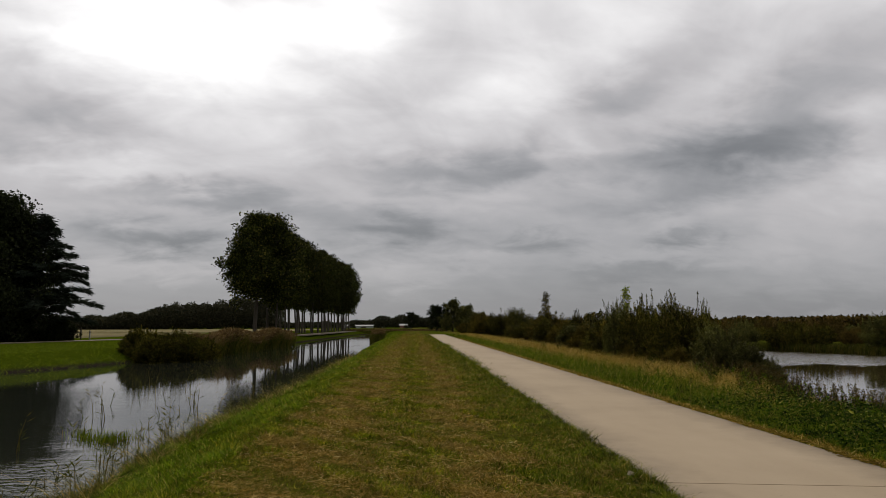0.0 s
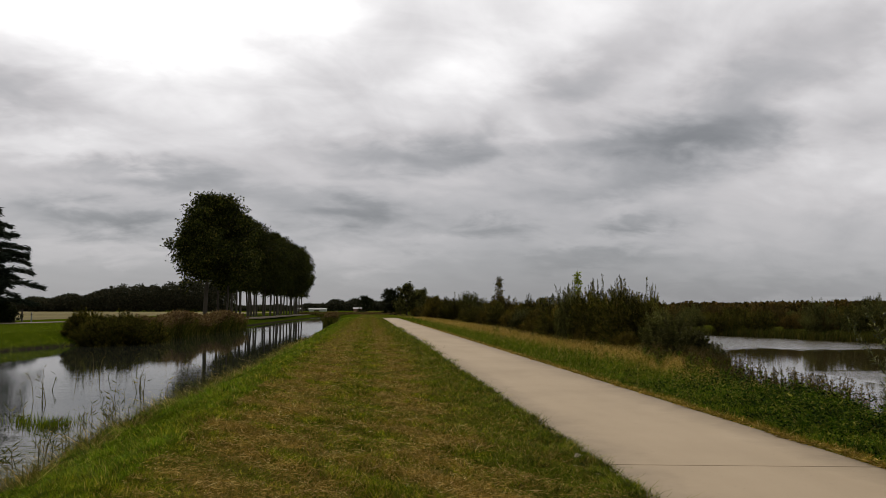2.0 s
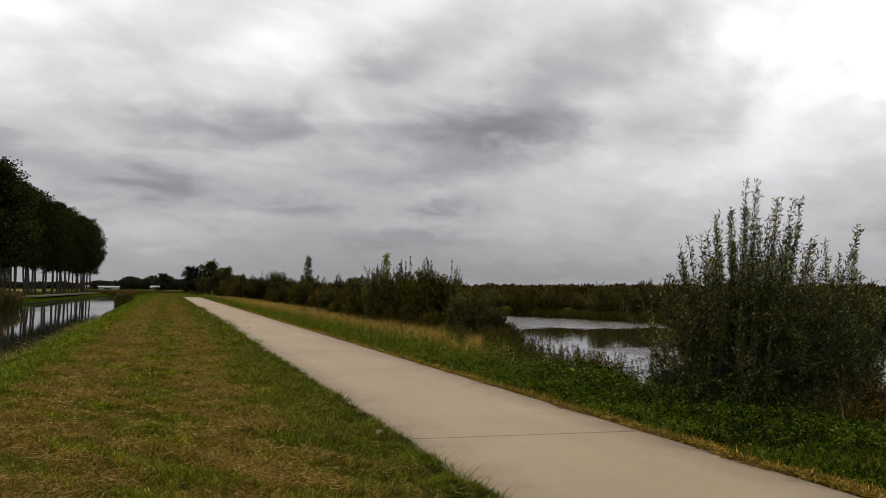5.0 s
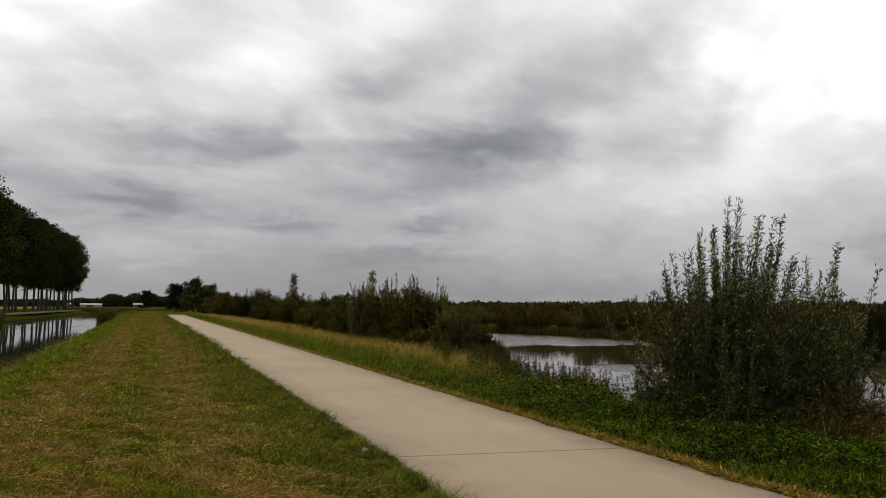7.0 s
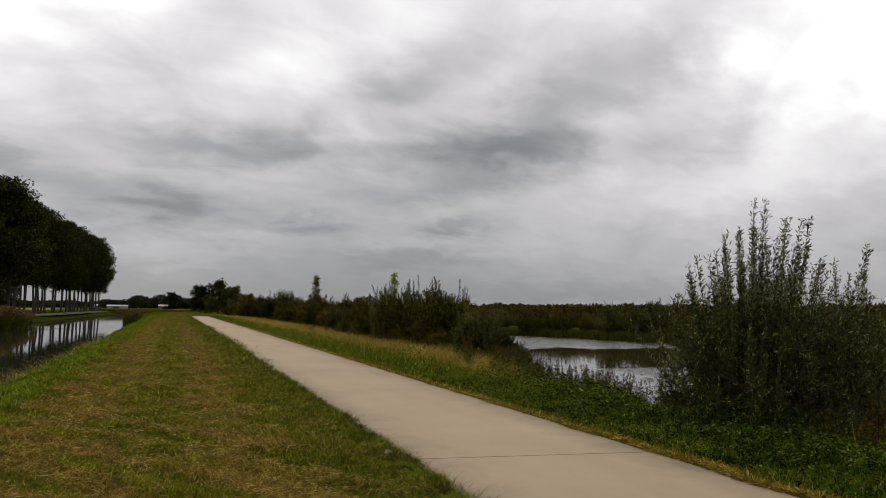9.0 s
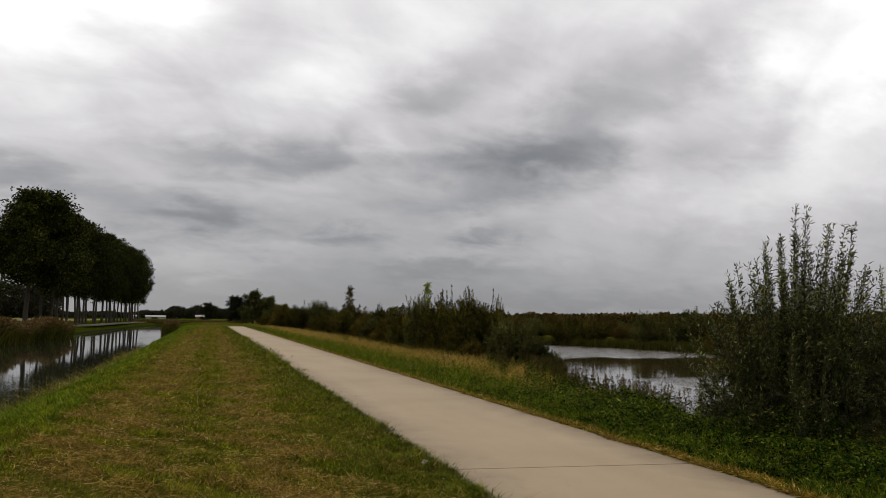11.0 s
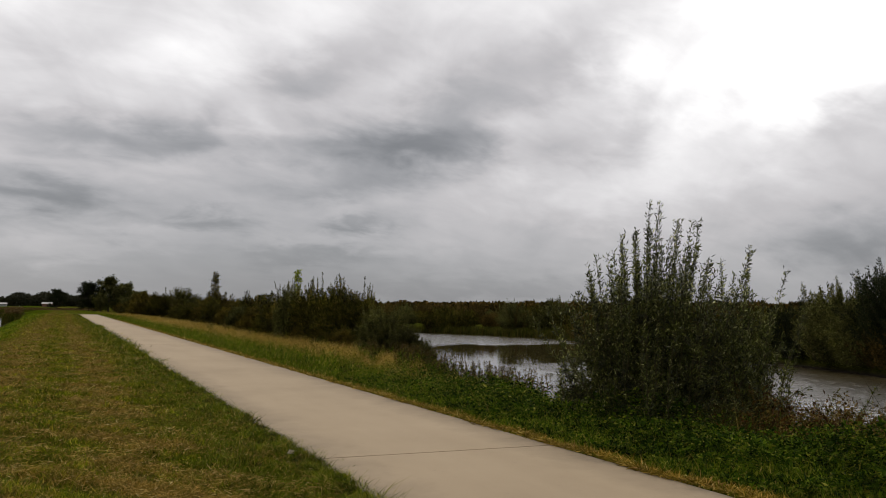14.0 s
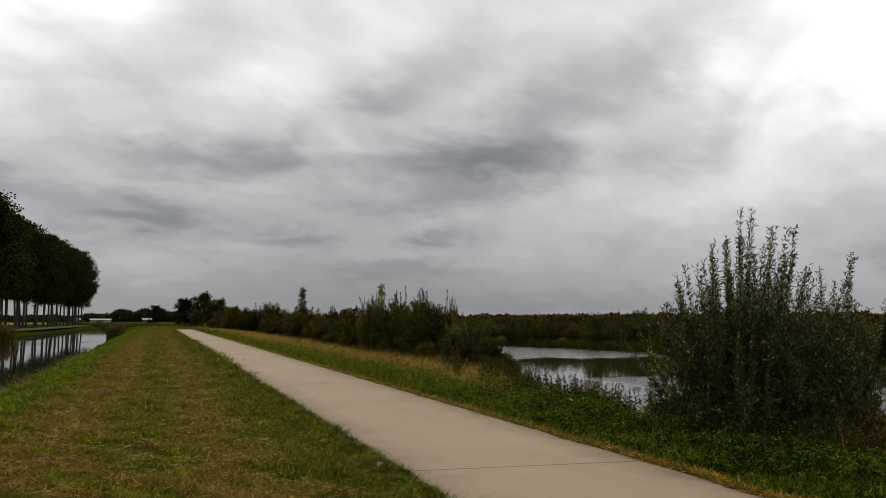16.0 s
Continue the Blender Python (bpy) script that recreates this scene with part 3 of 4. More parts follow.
x, y = radial(330000, -3.3, 2.47, 4.2, 132, 1.6)
dry = rng.uniform(size=len(x)) < dryness(x, y)
far_ = np.maximum(1, np.hypot(x, y) / 7)
tuft = clumpy(x, y, 3.7, 3.0) * clumpy(x, y, 1.1, 0.6)
tall = rng.gamma(5, 0.0072, len(x)) * (1 + 0.2 * (x > 2.25)) * (0.35 + 2.2 * tuft)
side = x > 1.45 + 0.25 * np.sin(y * 0.6) + rng.normal(size=len(x)) * 0.2
green_ = ~dry & (rng.uniform(size=len(x)) < 0.5 + tuft)
for name, mask, mat, label in (("mown_grass", green_ & ~side, M_GRASS, "short mown green grass of the verge"), ("path_side_grass", green_ & side, M_SIDE, "darker dense grass beside the path"), ("dry_stubble", dry, M_STUBBLE, "short yellowed stubble in the mown verge")):
    stuff(name, blade_mesh(name, on_ground(x[mask], y[mask]), (tall * far_ ** 0.25)[mask] * (0.8 if mat is M_STUBBLE else 1.0), (0.0055 * far_ ** 0.85)[mask], mat, 0.9 if mat is M_STUBBLE else 0.6), label, "grass")

x, y = radial(60000, -5.0, -2.2, 5, 135, 1.6)
tall = rng.gamma(5, 0.0115, len(x)) * (0.25 + 1.9 * clumpy(x, y, 2.1, 5.0) * clumpy(x, y, 0.7, 1.0) * 1.6)
far_ = np.maximum(1, np.hypot(x, y) / 8)
stuff("bank_grass", blade_mesh("bank_grass", on_ground(x, y), tall, 0.006 * far_ ** 0.8, M_BANK, 0.5, (-0.2, 0.1), 0.6), "rough yellow-green grass on the canal bank", "grass")
x, y = radial(9000, -5.1, -4.1, 6, 60, 1.5)
keep = clumpy(x * 0.3, y, 1.7, 2.0) > 0.5
x, y = x[keep], y[keep]
far_ = np.maximum(1, np.hypot(x, y) / 8)
stuff("bank_sedge", blade_mesh("bank_sedge", on_ground(x, y), rng.uniform(0.12, 0.36, len(x)), 0.006 * far_ ** 0.7, M_SEDGE, 0.8, (-0.4, 0.15), 0.9), "leaning tan and green sedge at the waterline", "grass")
x, y = radial(2600, -0.4, 0.3, 6, 60, 1.3)
x = x + near_bank(y) - 0.1
keep = clumpy(0 * x, y, 2.3, 0.9) > 0.42
x, y = x[keep], y[keep]
stuff("waterline_reeds", blade_mesh("waterline_reeds", on_ground(x, y), rng.uniform(0.12, 0.36, len(x)), 0.008 * np.maximum(1, y / 12), M_REED, 0.18, (0.1, 0.0), 0.5), "short dark green reed shoots along the waterline", "reeds")
x, y = rng.uniform(-36, -19, 60000), rng.uniform(30, 112, 60000)
keep = (x < far_bank(y) + 0.3) & (np.abs(x - np.interp(y, road_y, road_x)) > 1.7)
x, y = x[keep], y[keep]
edge = np.exp(-np.maximum(far_bank(y) - x - 0.2, 0) / 0.9)
stuff("far_bank_grass", blade_mesh("far_bank_grass", on_ground(x, y), rng.gamma(5, 0.014, len(x)) * (0.35 + 2.6 * edge), 0.02, M_LUSH, 0.9, (0.05, 0.0), 0.2), "green grass on the far canal bank", "grass")

# clippings lying in rows
n = 46000
x, y = radial(n, -2.4, 2.3, 4.3, 60, 1.8)
keep = rng.uniform(size=n) < np.clip(dryness(x, y) * 1.2, 0.03, 1) * clumpy(x, y, 5.3, 2.2) * 1.5
x, y = x[keep], y[keep]
far_ = np.maximum(1, np.hypot(x, y) / 8)
base_ = on_ground(x, y) + np.stack([0 * x, 0 * x, rng.uniform(0.015, 0.05, len(x))], 1)
ax = rng.normal(size=(len(x), 3)) * [1, 1, 0.25]
# small heaps and wads
hx, hy = radial(260, -2.2, 2.1, 4.5, 40, 1.5)
keep = rng.uniform(size=len(hx)) < 0.15 + dryness(hx, hy)
hx, hy = hx[keep], hy[keep]
hs = rng.uniform(0.5, 1.4, len(hx))
px = np.repeat(hx, 70) + rng.normal(size=len(hx) * 70) * np.repeat(hs, 70) * 0.13
py = np.repeat(hy, 70) + rng.normal(size=len(hx) * 70) * np.repeat(hs, 70) * 0.16
pb = on_ground(px, py) + np.stack([0 * px, 0 * px, rng.uniform(0.01, 0.075, len(px))], 1)
base_ = np.concatenate([base_, pb])
ax = np.concatenate([ax, rng.normal(size=(len(px), 3)) * [1, 1, 0.35]])
far_ = np.maximum(1, np.hypot(base_[:, 0], base_[:, 1]) / 8)
x = base_[:, 0]
stuff("hay_clippings", leaf_mesh("hay_clippings", base_, ax, rng.gamma(2.5, 0.022, len(x)), 0.006 * far_ ** 0.8, M_HAY, 0.1), "dry straw-coloured clippings lying on the verge", "hay")

# ragged tufts over the edge of the concrete
x, y = radial(26000, 2.28, 2.47, 4.2, 110, 1.5)
x = x + 0.07 * np.sin(y * 2.3) * np.sin(y * 0.7 + 1) + 0.05 * np.sin(y * 6.1)
keep = rng.uniform(size=len(x)) < 0.25 + 0.9 * clumpy(x * 0.2, y, 3.1, 0.7)
x, y = x[keep], y[keep]
far_ = np.maximum(1, np.hypot(x, y) / 7)
stuff("edge_tufts", blade_mesh("edge_tufts", on_ground(x, y), rng.gamma(5, 0.0075, len(x)) * (0.4 + clumpy(x * 0.2, y, 2.0, 2.0)), 0.006 * far_ ** 0.8, M_SIDE, 0.8), "grass tufts creeping over the path edge", "grass")

# dark tussocks along that edge
ty = radial(150, 0, 1, 4.4, 60, 1.4)[1]
tx = 2.30 + rng.normal(size=150) * 0.06
tr_ = rng.uniform(0.05, 0.13, 150) * np.clip(ty / 14, 1, 2)
x, y = np.repeat(tx, 130) + rng.normal(size=19500) * np.repeat(tr_, 130), np.repeat(ty, 130) + rng.normal(size=19500) * np.repeat(tr_, 130) * 1.3
stuff("edge_tussocks", blade_mesh("edge_tussocks", on_ground(x, y), rng.gamma(6, 0.5, 19500) * np.repeat(tr_, 130) * 0.16, 0.006 * np.maximum(1, y / 8), M_SIDE, 0.7), "dark green grass tussocks at the path edge", "grass")

# verge between path and pond
x, y = radial(90000, 5.22, 8.0, 2.5, 125, 1.5)
keep = rng.uniform(size=len(x)) < np.where(y < 16, np.interp(x, [5.4, 5.8, 6.6], [1, 0.8, 0.3]), np.interp(x, [6.6, 8.0], [1, 0.4]))
x, y = x[keep], y[keep]
far_ = np.maximum(1, np.hypot(x, y) / 8)
tall = rng.gamma(5, 0.018, len(x)) * np.interp(x, [5.36, 5.6, 7.5], [0.45, 0.85, 1.8]) * (0.5 + clumpy(x, y, 2.6, 1.0))
stuff("verge_grass", blade_mesh("verge_grass", on_ground(x, y), tall, 0.006 * far_ ** 0.8, M_VERGE, 0.4), "green grass along the path edge", "grass")

x, y = radial(80000, 6.9, 10.4, 13, 130, 1.4)
keep = rng.uniform(size=len(x)) < np.interp(x, [6.9, 8.0, 9.8, 10.4], [0.1, 0.8, 1, 0.6]) * np.clip(1.9 * clumpy(x, y, 1.3, 4.0) - 0.12, 0.2, 1)
x, y = x[keep], y[keep]
far_ = np.maximum(1, np.hypot(x, y) / 14)
tall = rng.gamma(5, 0.046, len(x)) * np.interp(x, [6.9, 8.0, 9.5], [0.4, 0.8, 1.2]) * np.interp(y, [12, 20], [0.5, 1.0]) * (0.5 + clumpy(x, y, 1.5, 1.0))
tall = np.minimum(tall, 0.5)
stuff("tall_dry_grass", blade_mesh("tall_dry_grass", on_ground(x, y), tall, 0.007 * far_ ** 0.8, M_DRY, 0.5, (0.25, 0.1), 0.7), "tall yellowed grass in front of the shrubs", "grass")

y = radial(16000, 0, 1, 2.5, 90, 1.5)[1]
x = 5.24 + np.abs(rng.normal(size=16000)) * (0.03 + 0.09 * clumpy(0 * y, y, 1.9, 0.4)) - 0.05 * np.sin(y * 3.1) * np.sin(y * 0.9)
stuff("edge_litter", leaf_mesh("edge_litter", on_ground(x, y) + [0, 0, 0.03], rng.normal(size=(16000, 3)) * [1, 1, 0.5], rng.uniform(0.04, 0.12, 16000), 0.011 * np.maximum(1, y / 10), M_STUBBLE), "brown withered grass along the edge of the concrete", "grass")

# leafy low weeds near the path
x, y = radial(330000, 5.55, 11.3, 2.2, 26, 1.25)
keep = rng.uniform(size=len(x)) < np.interp(y + 1.5 * np.sin(x * 2.1), [11, 18], [1, 0.1]) * np.where(y < 9.5, np.interp(x, [7.0, 8.4], [1, 0.22]), 1)
x, y = x[keep], y[keep]
hh = np.interp(x, [5.7, 6.4, 7.5, 9, 11.3], [0.06, 0.24, 0.34, 0.30, 0.20]) * (0.25 + 1.5 * clumpy(x, y, 2.1, 2.0)) * (1 + 0.3 * (x > 6.8) * (y < 8.5))
b = on_ground(x, y)
b[:, 2] += hh * rng.uniform(0.1, 1, len(x)) ** 0.7
stuff("leafy_weeds", leaf_mesh("leafy_weeds", b, rng.normal(size=(len(x), 3)) * [1, 1, 0.5] + [0, 0, 0.15], rng.gamma(4, 0.0112, len(x)), rng.gamma(4, 0.0052, len(x)), M_WEED), "dense low nettles and leafy weeds", "weeds")

# rusty docks and withered growth on the bank to the pond
sx, sy = rng.uniform(7.7, 11.6, 1100), rng.uniform(2.2, 8.6, 1100)
keep = rng.uniform(size=1100) < np.clip(clumpy(sx, sy, 1.7, 0.3) * 1.6 - 0.15, 0.1, 1)
sx, sy = sx[keep], sy[keep]
sh = rng.uniform(0.5, 1.15, len(sx)) * np.interp(sx, [8.0, 9.0, 10.6, 11.6], [0.55, 1.0, 1.05, 0.8])
foot = on_ground(sx, sy)
lean_ = rng.normal(size=(len(sx), 2)) * 0.12
stuff("dock_stems", blade_mesh("dock_stems", np.repeat(foot, 2, 0), np.repeat(sh, 2), 0.009, M_BROWN, 0.10), "thin brown stems of withered docks", "weeds")
k_ = 110
u = rng.uniform(0.15, 1.0, len(sx) * k_)
H = np.repeat(sh, k_) * u
b = np.repeat(foot, k_, 0) + np.stack([np.repeat(lean_[:, 0], k_) * H, np.repeat(lean_[:, 1], k_) * H, H], 1) + rng.normal(size=(len(u), 3)) * (0.035 + 0.075 * (1 - u[:, None]))
stuff("withered_weeds", leaf_mesh("withered_weeds", b, rng.normal(size=b.shape) + [0, 0, 0.5], rng.gamma(4, 0.0125, len(b)), rng.gamma(4, 0.005, len(b)), M_RUST), "rust-brown withered docks on the pond bank", "weeds")
x, y = rng.uniform(7.6, 11.6, 42000), rng.uniform(2.2, 9.5, 42000)
keep = rng.uniform(size=len(x)) < clumpy(x, y, 1.3, 2.3)
x, y = x[keep], y[keep]
stuff("bank_weeds", blade_mesh("bank_weeds", on_ground(x, y), rng.gamma(7, 0.06, len(x)) * (0.3 + 1.1 * clumpy(x, y, 1.9, 3.3)), 0.007, M_REED, 0.4), "tall olive green grass on the pond bank", "grass")

# ---- plants ----


def shrub_meshes(height, radius, shoots, leaves, leaf, mat, leaders=0.3, sides=3, bare=0.06, tuft=1.0, fall=0.15):
    """Upright leaders and a skirt of leaning shoots out of one stool, with the leaves along them."""
    tubes, bases, axes = Tubes(sides), [], []
    for i in range(shoots):
        a = rng.uniform(0, 2 * np.pi)
        f = math.sqrt(rng.uniform())
        if i < shoots * leaders:
            r0, out, ln = radius * 0.5 * f, 0.25 * f, height * rng.uniform(0.76, 1.0) * (1 - fall * f)
        else:
            r0, out = radius * 0.6 * f, rng.uniform(0.15, 1.1) * (0.4 + 0.6 * f)
            ln = min(height * rng.uniform(0.45, 0.8) * (1 - 0.18 * f), (radius * 1.05 - r0) / max(out, 0.05) * math.hypot(1, out) + 0.35)
        d = np.array([math.cos(a) * out, math.sin(a) * out, 1.0])
        d /= np.linalg.norm(d)
        pts = bend((math.cos(a) * r0, math.sin(a) * r0, -0.1), d, ln, 0.10 * rng.uniform(-0.5, 1.2), 5, 0.12)
        tubes.add(pts, np.linspace(0.010, 0.002, 5) * (height / 3) ** 0.5)
        n = int(leaves * (0.5 + 0.5 * ln / height) * (1.7 if i < shoots * leaders else 1.0))
        u = rng.uniform(bare, 1.0, n)
        k = np.minimum((u * 4).astype(int), 3)
        w = (u * 4 - k)[:, None]
        p = pts[k] * (1 - w) + pts[k + 1] * w
        q = unit(pts[k + 1] - pts[k]) * 0.9 + unit(rng.normal(size=(n, 3)))
        p = p + rng.normal(size=p.shape) * 0.07 * tuft * height / 3 * (1.25 - u[:, None])
        bases.append(p), axes.append(q)
    b, a = np.concatenate(bases), np.concatenate(axes)
    n = len(b)
    return tubes.mesh("branch_frame", M_TWIG), leaf_mesh("foliage", b, a, leaf[0] * rng.uniform(0.6, 1.2, n), leaf[1] * rng.uniform(0.6, 1.2, n), mat)


def shrub(name, at, meshes, label, category="shrub", group="", turn=0.0, scale=1.0, stretch=1.0):
    ob = thing(name, label, category, group)
    part("branch_frame", meshes[0], ob), part("foliage", meshes[1], ob)
    x, y = at
    ob.matrix_basis = pose(x, y, float(ground_z(x, y)), 0, 0, turn) @ Matrix.Diagonal((scale, scale, scale * stretch, 1))
    return ob


def tree_meshes(height, crown0, radius, limbs, clumps, per, leaf, mat, trunk=0.25, shape=1.0, gap=0.75, rise=0.6):
    """Trunk, limbs and twigs, with leaf clumps along the outer halves of the twigs."""
    wood, bases = Tubes(6), []
    tr = bend((0, 0, -0.3), (0, 0, 1), height * 0.93, 0, 9, 0.05)
    wood.add(tr, np.linspace(trunk, trunk * 0.12, 9))
    for i in range(limbs):
        h = crown0 + (height * 0.95 - crown0) * ((i + rng.uniform()) / limbs)
        f = (h - crown0) / (height - crown0)
        k = min(int(h / height * 8), 7)
        p0 = tr[k] + (tr[k + 1] - tr[k]) * (h / height * 8 - k)
        a = i * 2.399 + rng.normal() * 0.4
        ln = radius * (math.sin(math.pi * min(0.97, 0.2 + 0.78 * f ** shape)) ** 0.7) * rng.uniform(0.7, 1.12)
        d = np.array([math.cos(a), math.sin(a), rise * (0.5 + f)])
        d /= np.linalg.norm(d)
        line = bend(p0, d, ln, -0.12, 5, 0.15)
        wood.add(line, np.linspace(trunk * 0.28, 0.02, 5))
        for j in range(clumps):
            u = rng.uniform(0.25, 1.0) * 4
            m = min(int(u), 3)
            q0 = line[m] + (line[m + 1] - line[m]) * (u - m)
            e = unit(rng.normal(size=3) + d * 0.6 + [0, 0, 0.35])
            tw = bend(q0, e, ln * rng.uniform(0.15, 0.4) + 0.08 * radius, 0.1, 3, 0.1)
            wood.add(tw, [0.03, 0.02, 0.008])
            c = tw[rng.integers(1, 3, per)] + unit(rng.normal(size=(per, 3))) * rng.uniform(0, 1, (per, 1)) ** 0.45 * gap * 1.7 * [1, 1, 0.8]
            bases.append(c)
    b = np.concatenate(bases)
    n = len(b)
    ax = rng.normal(size=(n, 3)) + [0, 0, -0.2]
    return wood.mesh("trunk", M_BARK), leaf_mesh("crown", b, ax, leaf * rng.uniform(0.6, 1.3, n), leaf * 0.75 * rng.uniform(0.6, 1.3, n), mat)


def tree(name, at, meshes, label, group="", turn=0.0, scale=1.0, stretch=1.0):
    ob = thing(name, label, "tree", group)
    part("trunk", meshes[0], ob), part("crown", meshes[1], ob)
    x, y = at
    ob.matrix_basis = pose(x, y, float(ground_z(x, y)), 0, 0, turn) @ Matrix.Diagonal((scale, scale, scale * stretch, 1))
    return ob


def dome_meshes(height, radius, shoots, leaves, leaf, mat, spires=0.18):
    """A full rounded shrub: shoots fan out of one stool to an uneven dome, with leaf sprays over their outer parts."""
    tubes, bases, axes = Tubes(3), [], []
    lobes = [(rng.uniform(0, 2 * np.pi), rng.uniform(0.1, 0.25)) for _ in range(4)]
    for i in range(shoots):
        a, c = rng.uniform(0, 2 * np.pi), rng.uniform(0.0, 1.0) ** 0.75
        side = math.sqrt(max(0.0, 1 - c * c))
        bulge = 1 + sum(w * math.cos(2 * a - p) for p, w in lobes) * 0.5
        reach = rng.uniform(0.82, 1.04) * (rng.uniform(1.0, 1.18) if c > 0.75 and rng.uniform() < spires * 2 else 1.0)
        tip = np.array([math.cos(a) * side * radius * bulge, math.sin(a) * side * radius * bulge, (0.12 + 0.88 * c) * height]) * reach
        root = np.array([tip[0] * 0.35, tip[1] * 0.35, -0.1])
        t_ = np.linspace(0, 1, 6)[:, None]
        pts = root + (tip - root) * t_ + np.array([0, 0, 0.22 * height * side]) * t_ * (1 - t_) * 2 + np.cumsum(rng.normal(size=(6, 3)) * 0.02 * height, axis=0) * t_
        tubes.add(pts, np.linspace(0.014, 0.003, 6))
        n = int(leaves * (0.5 + 0.5 * np.linalg.norm(tip) / height))
        u = rng.uniform(0.22, 1.0, n) ** 0.8 * 5
        k = np.minimum(u.astype(int), 4)
        bases.append(pts[k] + (pts[k + 1] - pts[k]) * (u - k)[:, None] + rng.normal(size=(n, 3)) * 0.035 * height * (1.15 - u[:, None] / 5))
        axes.append(unit(pts[k + 1] - pts[k]) * 0.9 + unit(rng.normal(size=(n, 3))))
    b, a = np.concatenate(bases), np.concatenate(axes)
    n = len(b)
    return tubes.mesh("branch_frame", M_TWIG), leaf_mesh("foliage", b, a, leaf[0] * rng.uniform(0.6, 1.2, n), leaf[1] * rng.uniform(0.6, 1.2, n), mat)


# willow shrubs beside the path
def willow_meshes(leaders, fill, leaf=(0.078, 0.0160), mat=M_WILLOW, thick=1.7):
    """Upright wands with feathery leaves out of one stool; leaders give the tallest: sideways, depth, height."""
    tubes, bases, axes = Tubes(4), [], []

    def dress(pts, per_metre, u0):
        ln = float(np.linalg.norm(np.diff(pts, axis=0), axis=1).sum())
        n = max(6, int(per_metre * ln * (1 - u0) * thick))
        k_ = len(pts) - 1
        u = (u0 + (1 - u0) * rng.uniform(0, 1, n) ** 1.25) * k_
        k = np.minimum(u.astype(int), k_ - 1)
        w = (u - k)[:, None]
        bases.append(pts[k] * (1 - w) + pts[k + 1] * w + rng.normal(size=(n, 3)) * 0.018)
        axes.append(unit(pts[k + 1] - pts[k]) * 0.7 + unit(rng.normal(size=(n, 3)) + [0.25, 0, 0]) * 0.85)

    def wand(tip, root, twigs, per_metre, u0):
        t = np.linspace(0, 1, 8)[:, None]
        w = np.cumsum(rng.normal(size=(8, 3)) * 0.04, axis=0) * t * (1 - 0.8 * t) + np.array([0.22, 0, 0]) * (t ** 3 - t)
        flat = root[:2] + (tip[:2] - root[:2]) * t ** 0.8
        pts = np.concatenate([flat, -0.1 + (tip[2] + 0.1) * t], 1) + w
        tubes.add(pts, np.linspace(0.013, 0.0025, 8))
        dress(pts, per_metre, u0)
        for i in range(twigs):
            m = rng.integers(1, 5 if twigs > 6 else 7)
            d = unit(np.append(rng.normal(size=2), rng.uniform(0.3, 2.2)))
            tw = bend(pts[m], d, rng.uniform(0.25, 0.6) * (1.25 - m / 8), 0.05, 4, 0.08)
            tubes.add(tw, [0.005, 0.004, 0.003, 0.0015])
            dress(tw, 62, 0.1)

    L = np.array(sorted(leaders))
    for dx_, dy_, h in leaders:
        wand(np.array([dx_, dy_, h]), np.array([dx_ * 0.3, dy_ * 0.3]), 11, 115, 0.25)
        for k in range(6):  # companions of each leader
            o = rng.normal(size=2) * [0.24, 0.35]
            wand(np.array([dx_ + o[0], dy_ + o[1], h * rng.uniform(0.64, 0.94)]), np.array([dx_ * 0.3, dy_ * 0.3]), 9, 100, 0.25)
    for i in range(fill):
        dx_ = rng.uniform(L[0, 0] + 0.1, L[-1, 0] - 0.05)
        low = rng.uniform(0.12, 0.88)
        dx_, dy_ = dx_ * min(1.0, 0.8 + 0.4 * low), rng.normal() * 0.65
        h = np.interp(dx_, L[:, 0], L[:, 2]) * low * (1 - 0.12 * min(abs(dy_), 1.5))
        spread_ = 0.95 - 0.5 * low
        wand(np.array([dx_, dy_, h]), np.array([dx_ * spread_, dy_ * spread_]), 7, 60, 0.08)
    b, a = np.concatenate(bases), np.concatenate(axes)
    n = len(b)
    return tubes.mesh("branch_frame", M_TWIG), leaf_mesh("foliage", b, a, leaf[0] * rng.uniform(0.6, 1.25, n), leaf[1] * rng.uniform(0.7, 1.3, n), mat)


near = willow_meshes([(-1.5, 0.2, 2.25), (-1.3, 0.1, 2.42), (-1.08, 0.2, 2.72), (-0.81, 0.0, 3.06), (-0.66, -0.2, 3.0), (-0.47, 0.3, 2.95), (-0.24, 0.0, 3.2), (-0.09, 0.1, 3.6),
                      (0.06, 0.0, 3.55), (0.24, 0.4, 3.25), (0.44, 0.0, 3.34), (0.66, -0.2, 3.0), (0.88, 0.0, 3.42), (0.95, 0.3, 3.0), (1.12, 0.1, 2.6)], 270)
shrub("willow_shrub", (8.27, 8.4), near, "tall grey-green willow shrub beside the concrete path", "shrub", "willow shrubs by the path", 0, 1.0, 1.035)
near = willow_meshes([(-0.55, 0.1, 2.3), (-0.35, 0.2, 2.8), (-0.14, 0.1, 3.15), (0.05, 0.0, 2.7), (0.3, 0.2, 3.0), (0.48, 0.0, 3.42), (0.6, 0.2, 2.75), (0.78, 0.0, 2.6)], 100)
shrub("willow_shrub", (9.9, 8.4), near, "smaller grey-green willow shrub with upright shoots", "shrub", "willow shrubs by the path", 0, 1.0, 1.03)

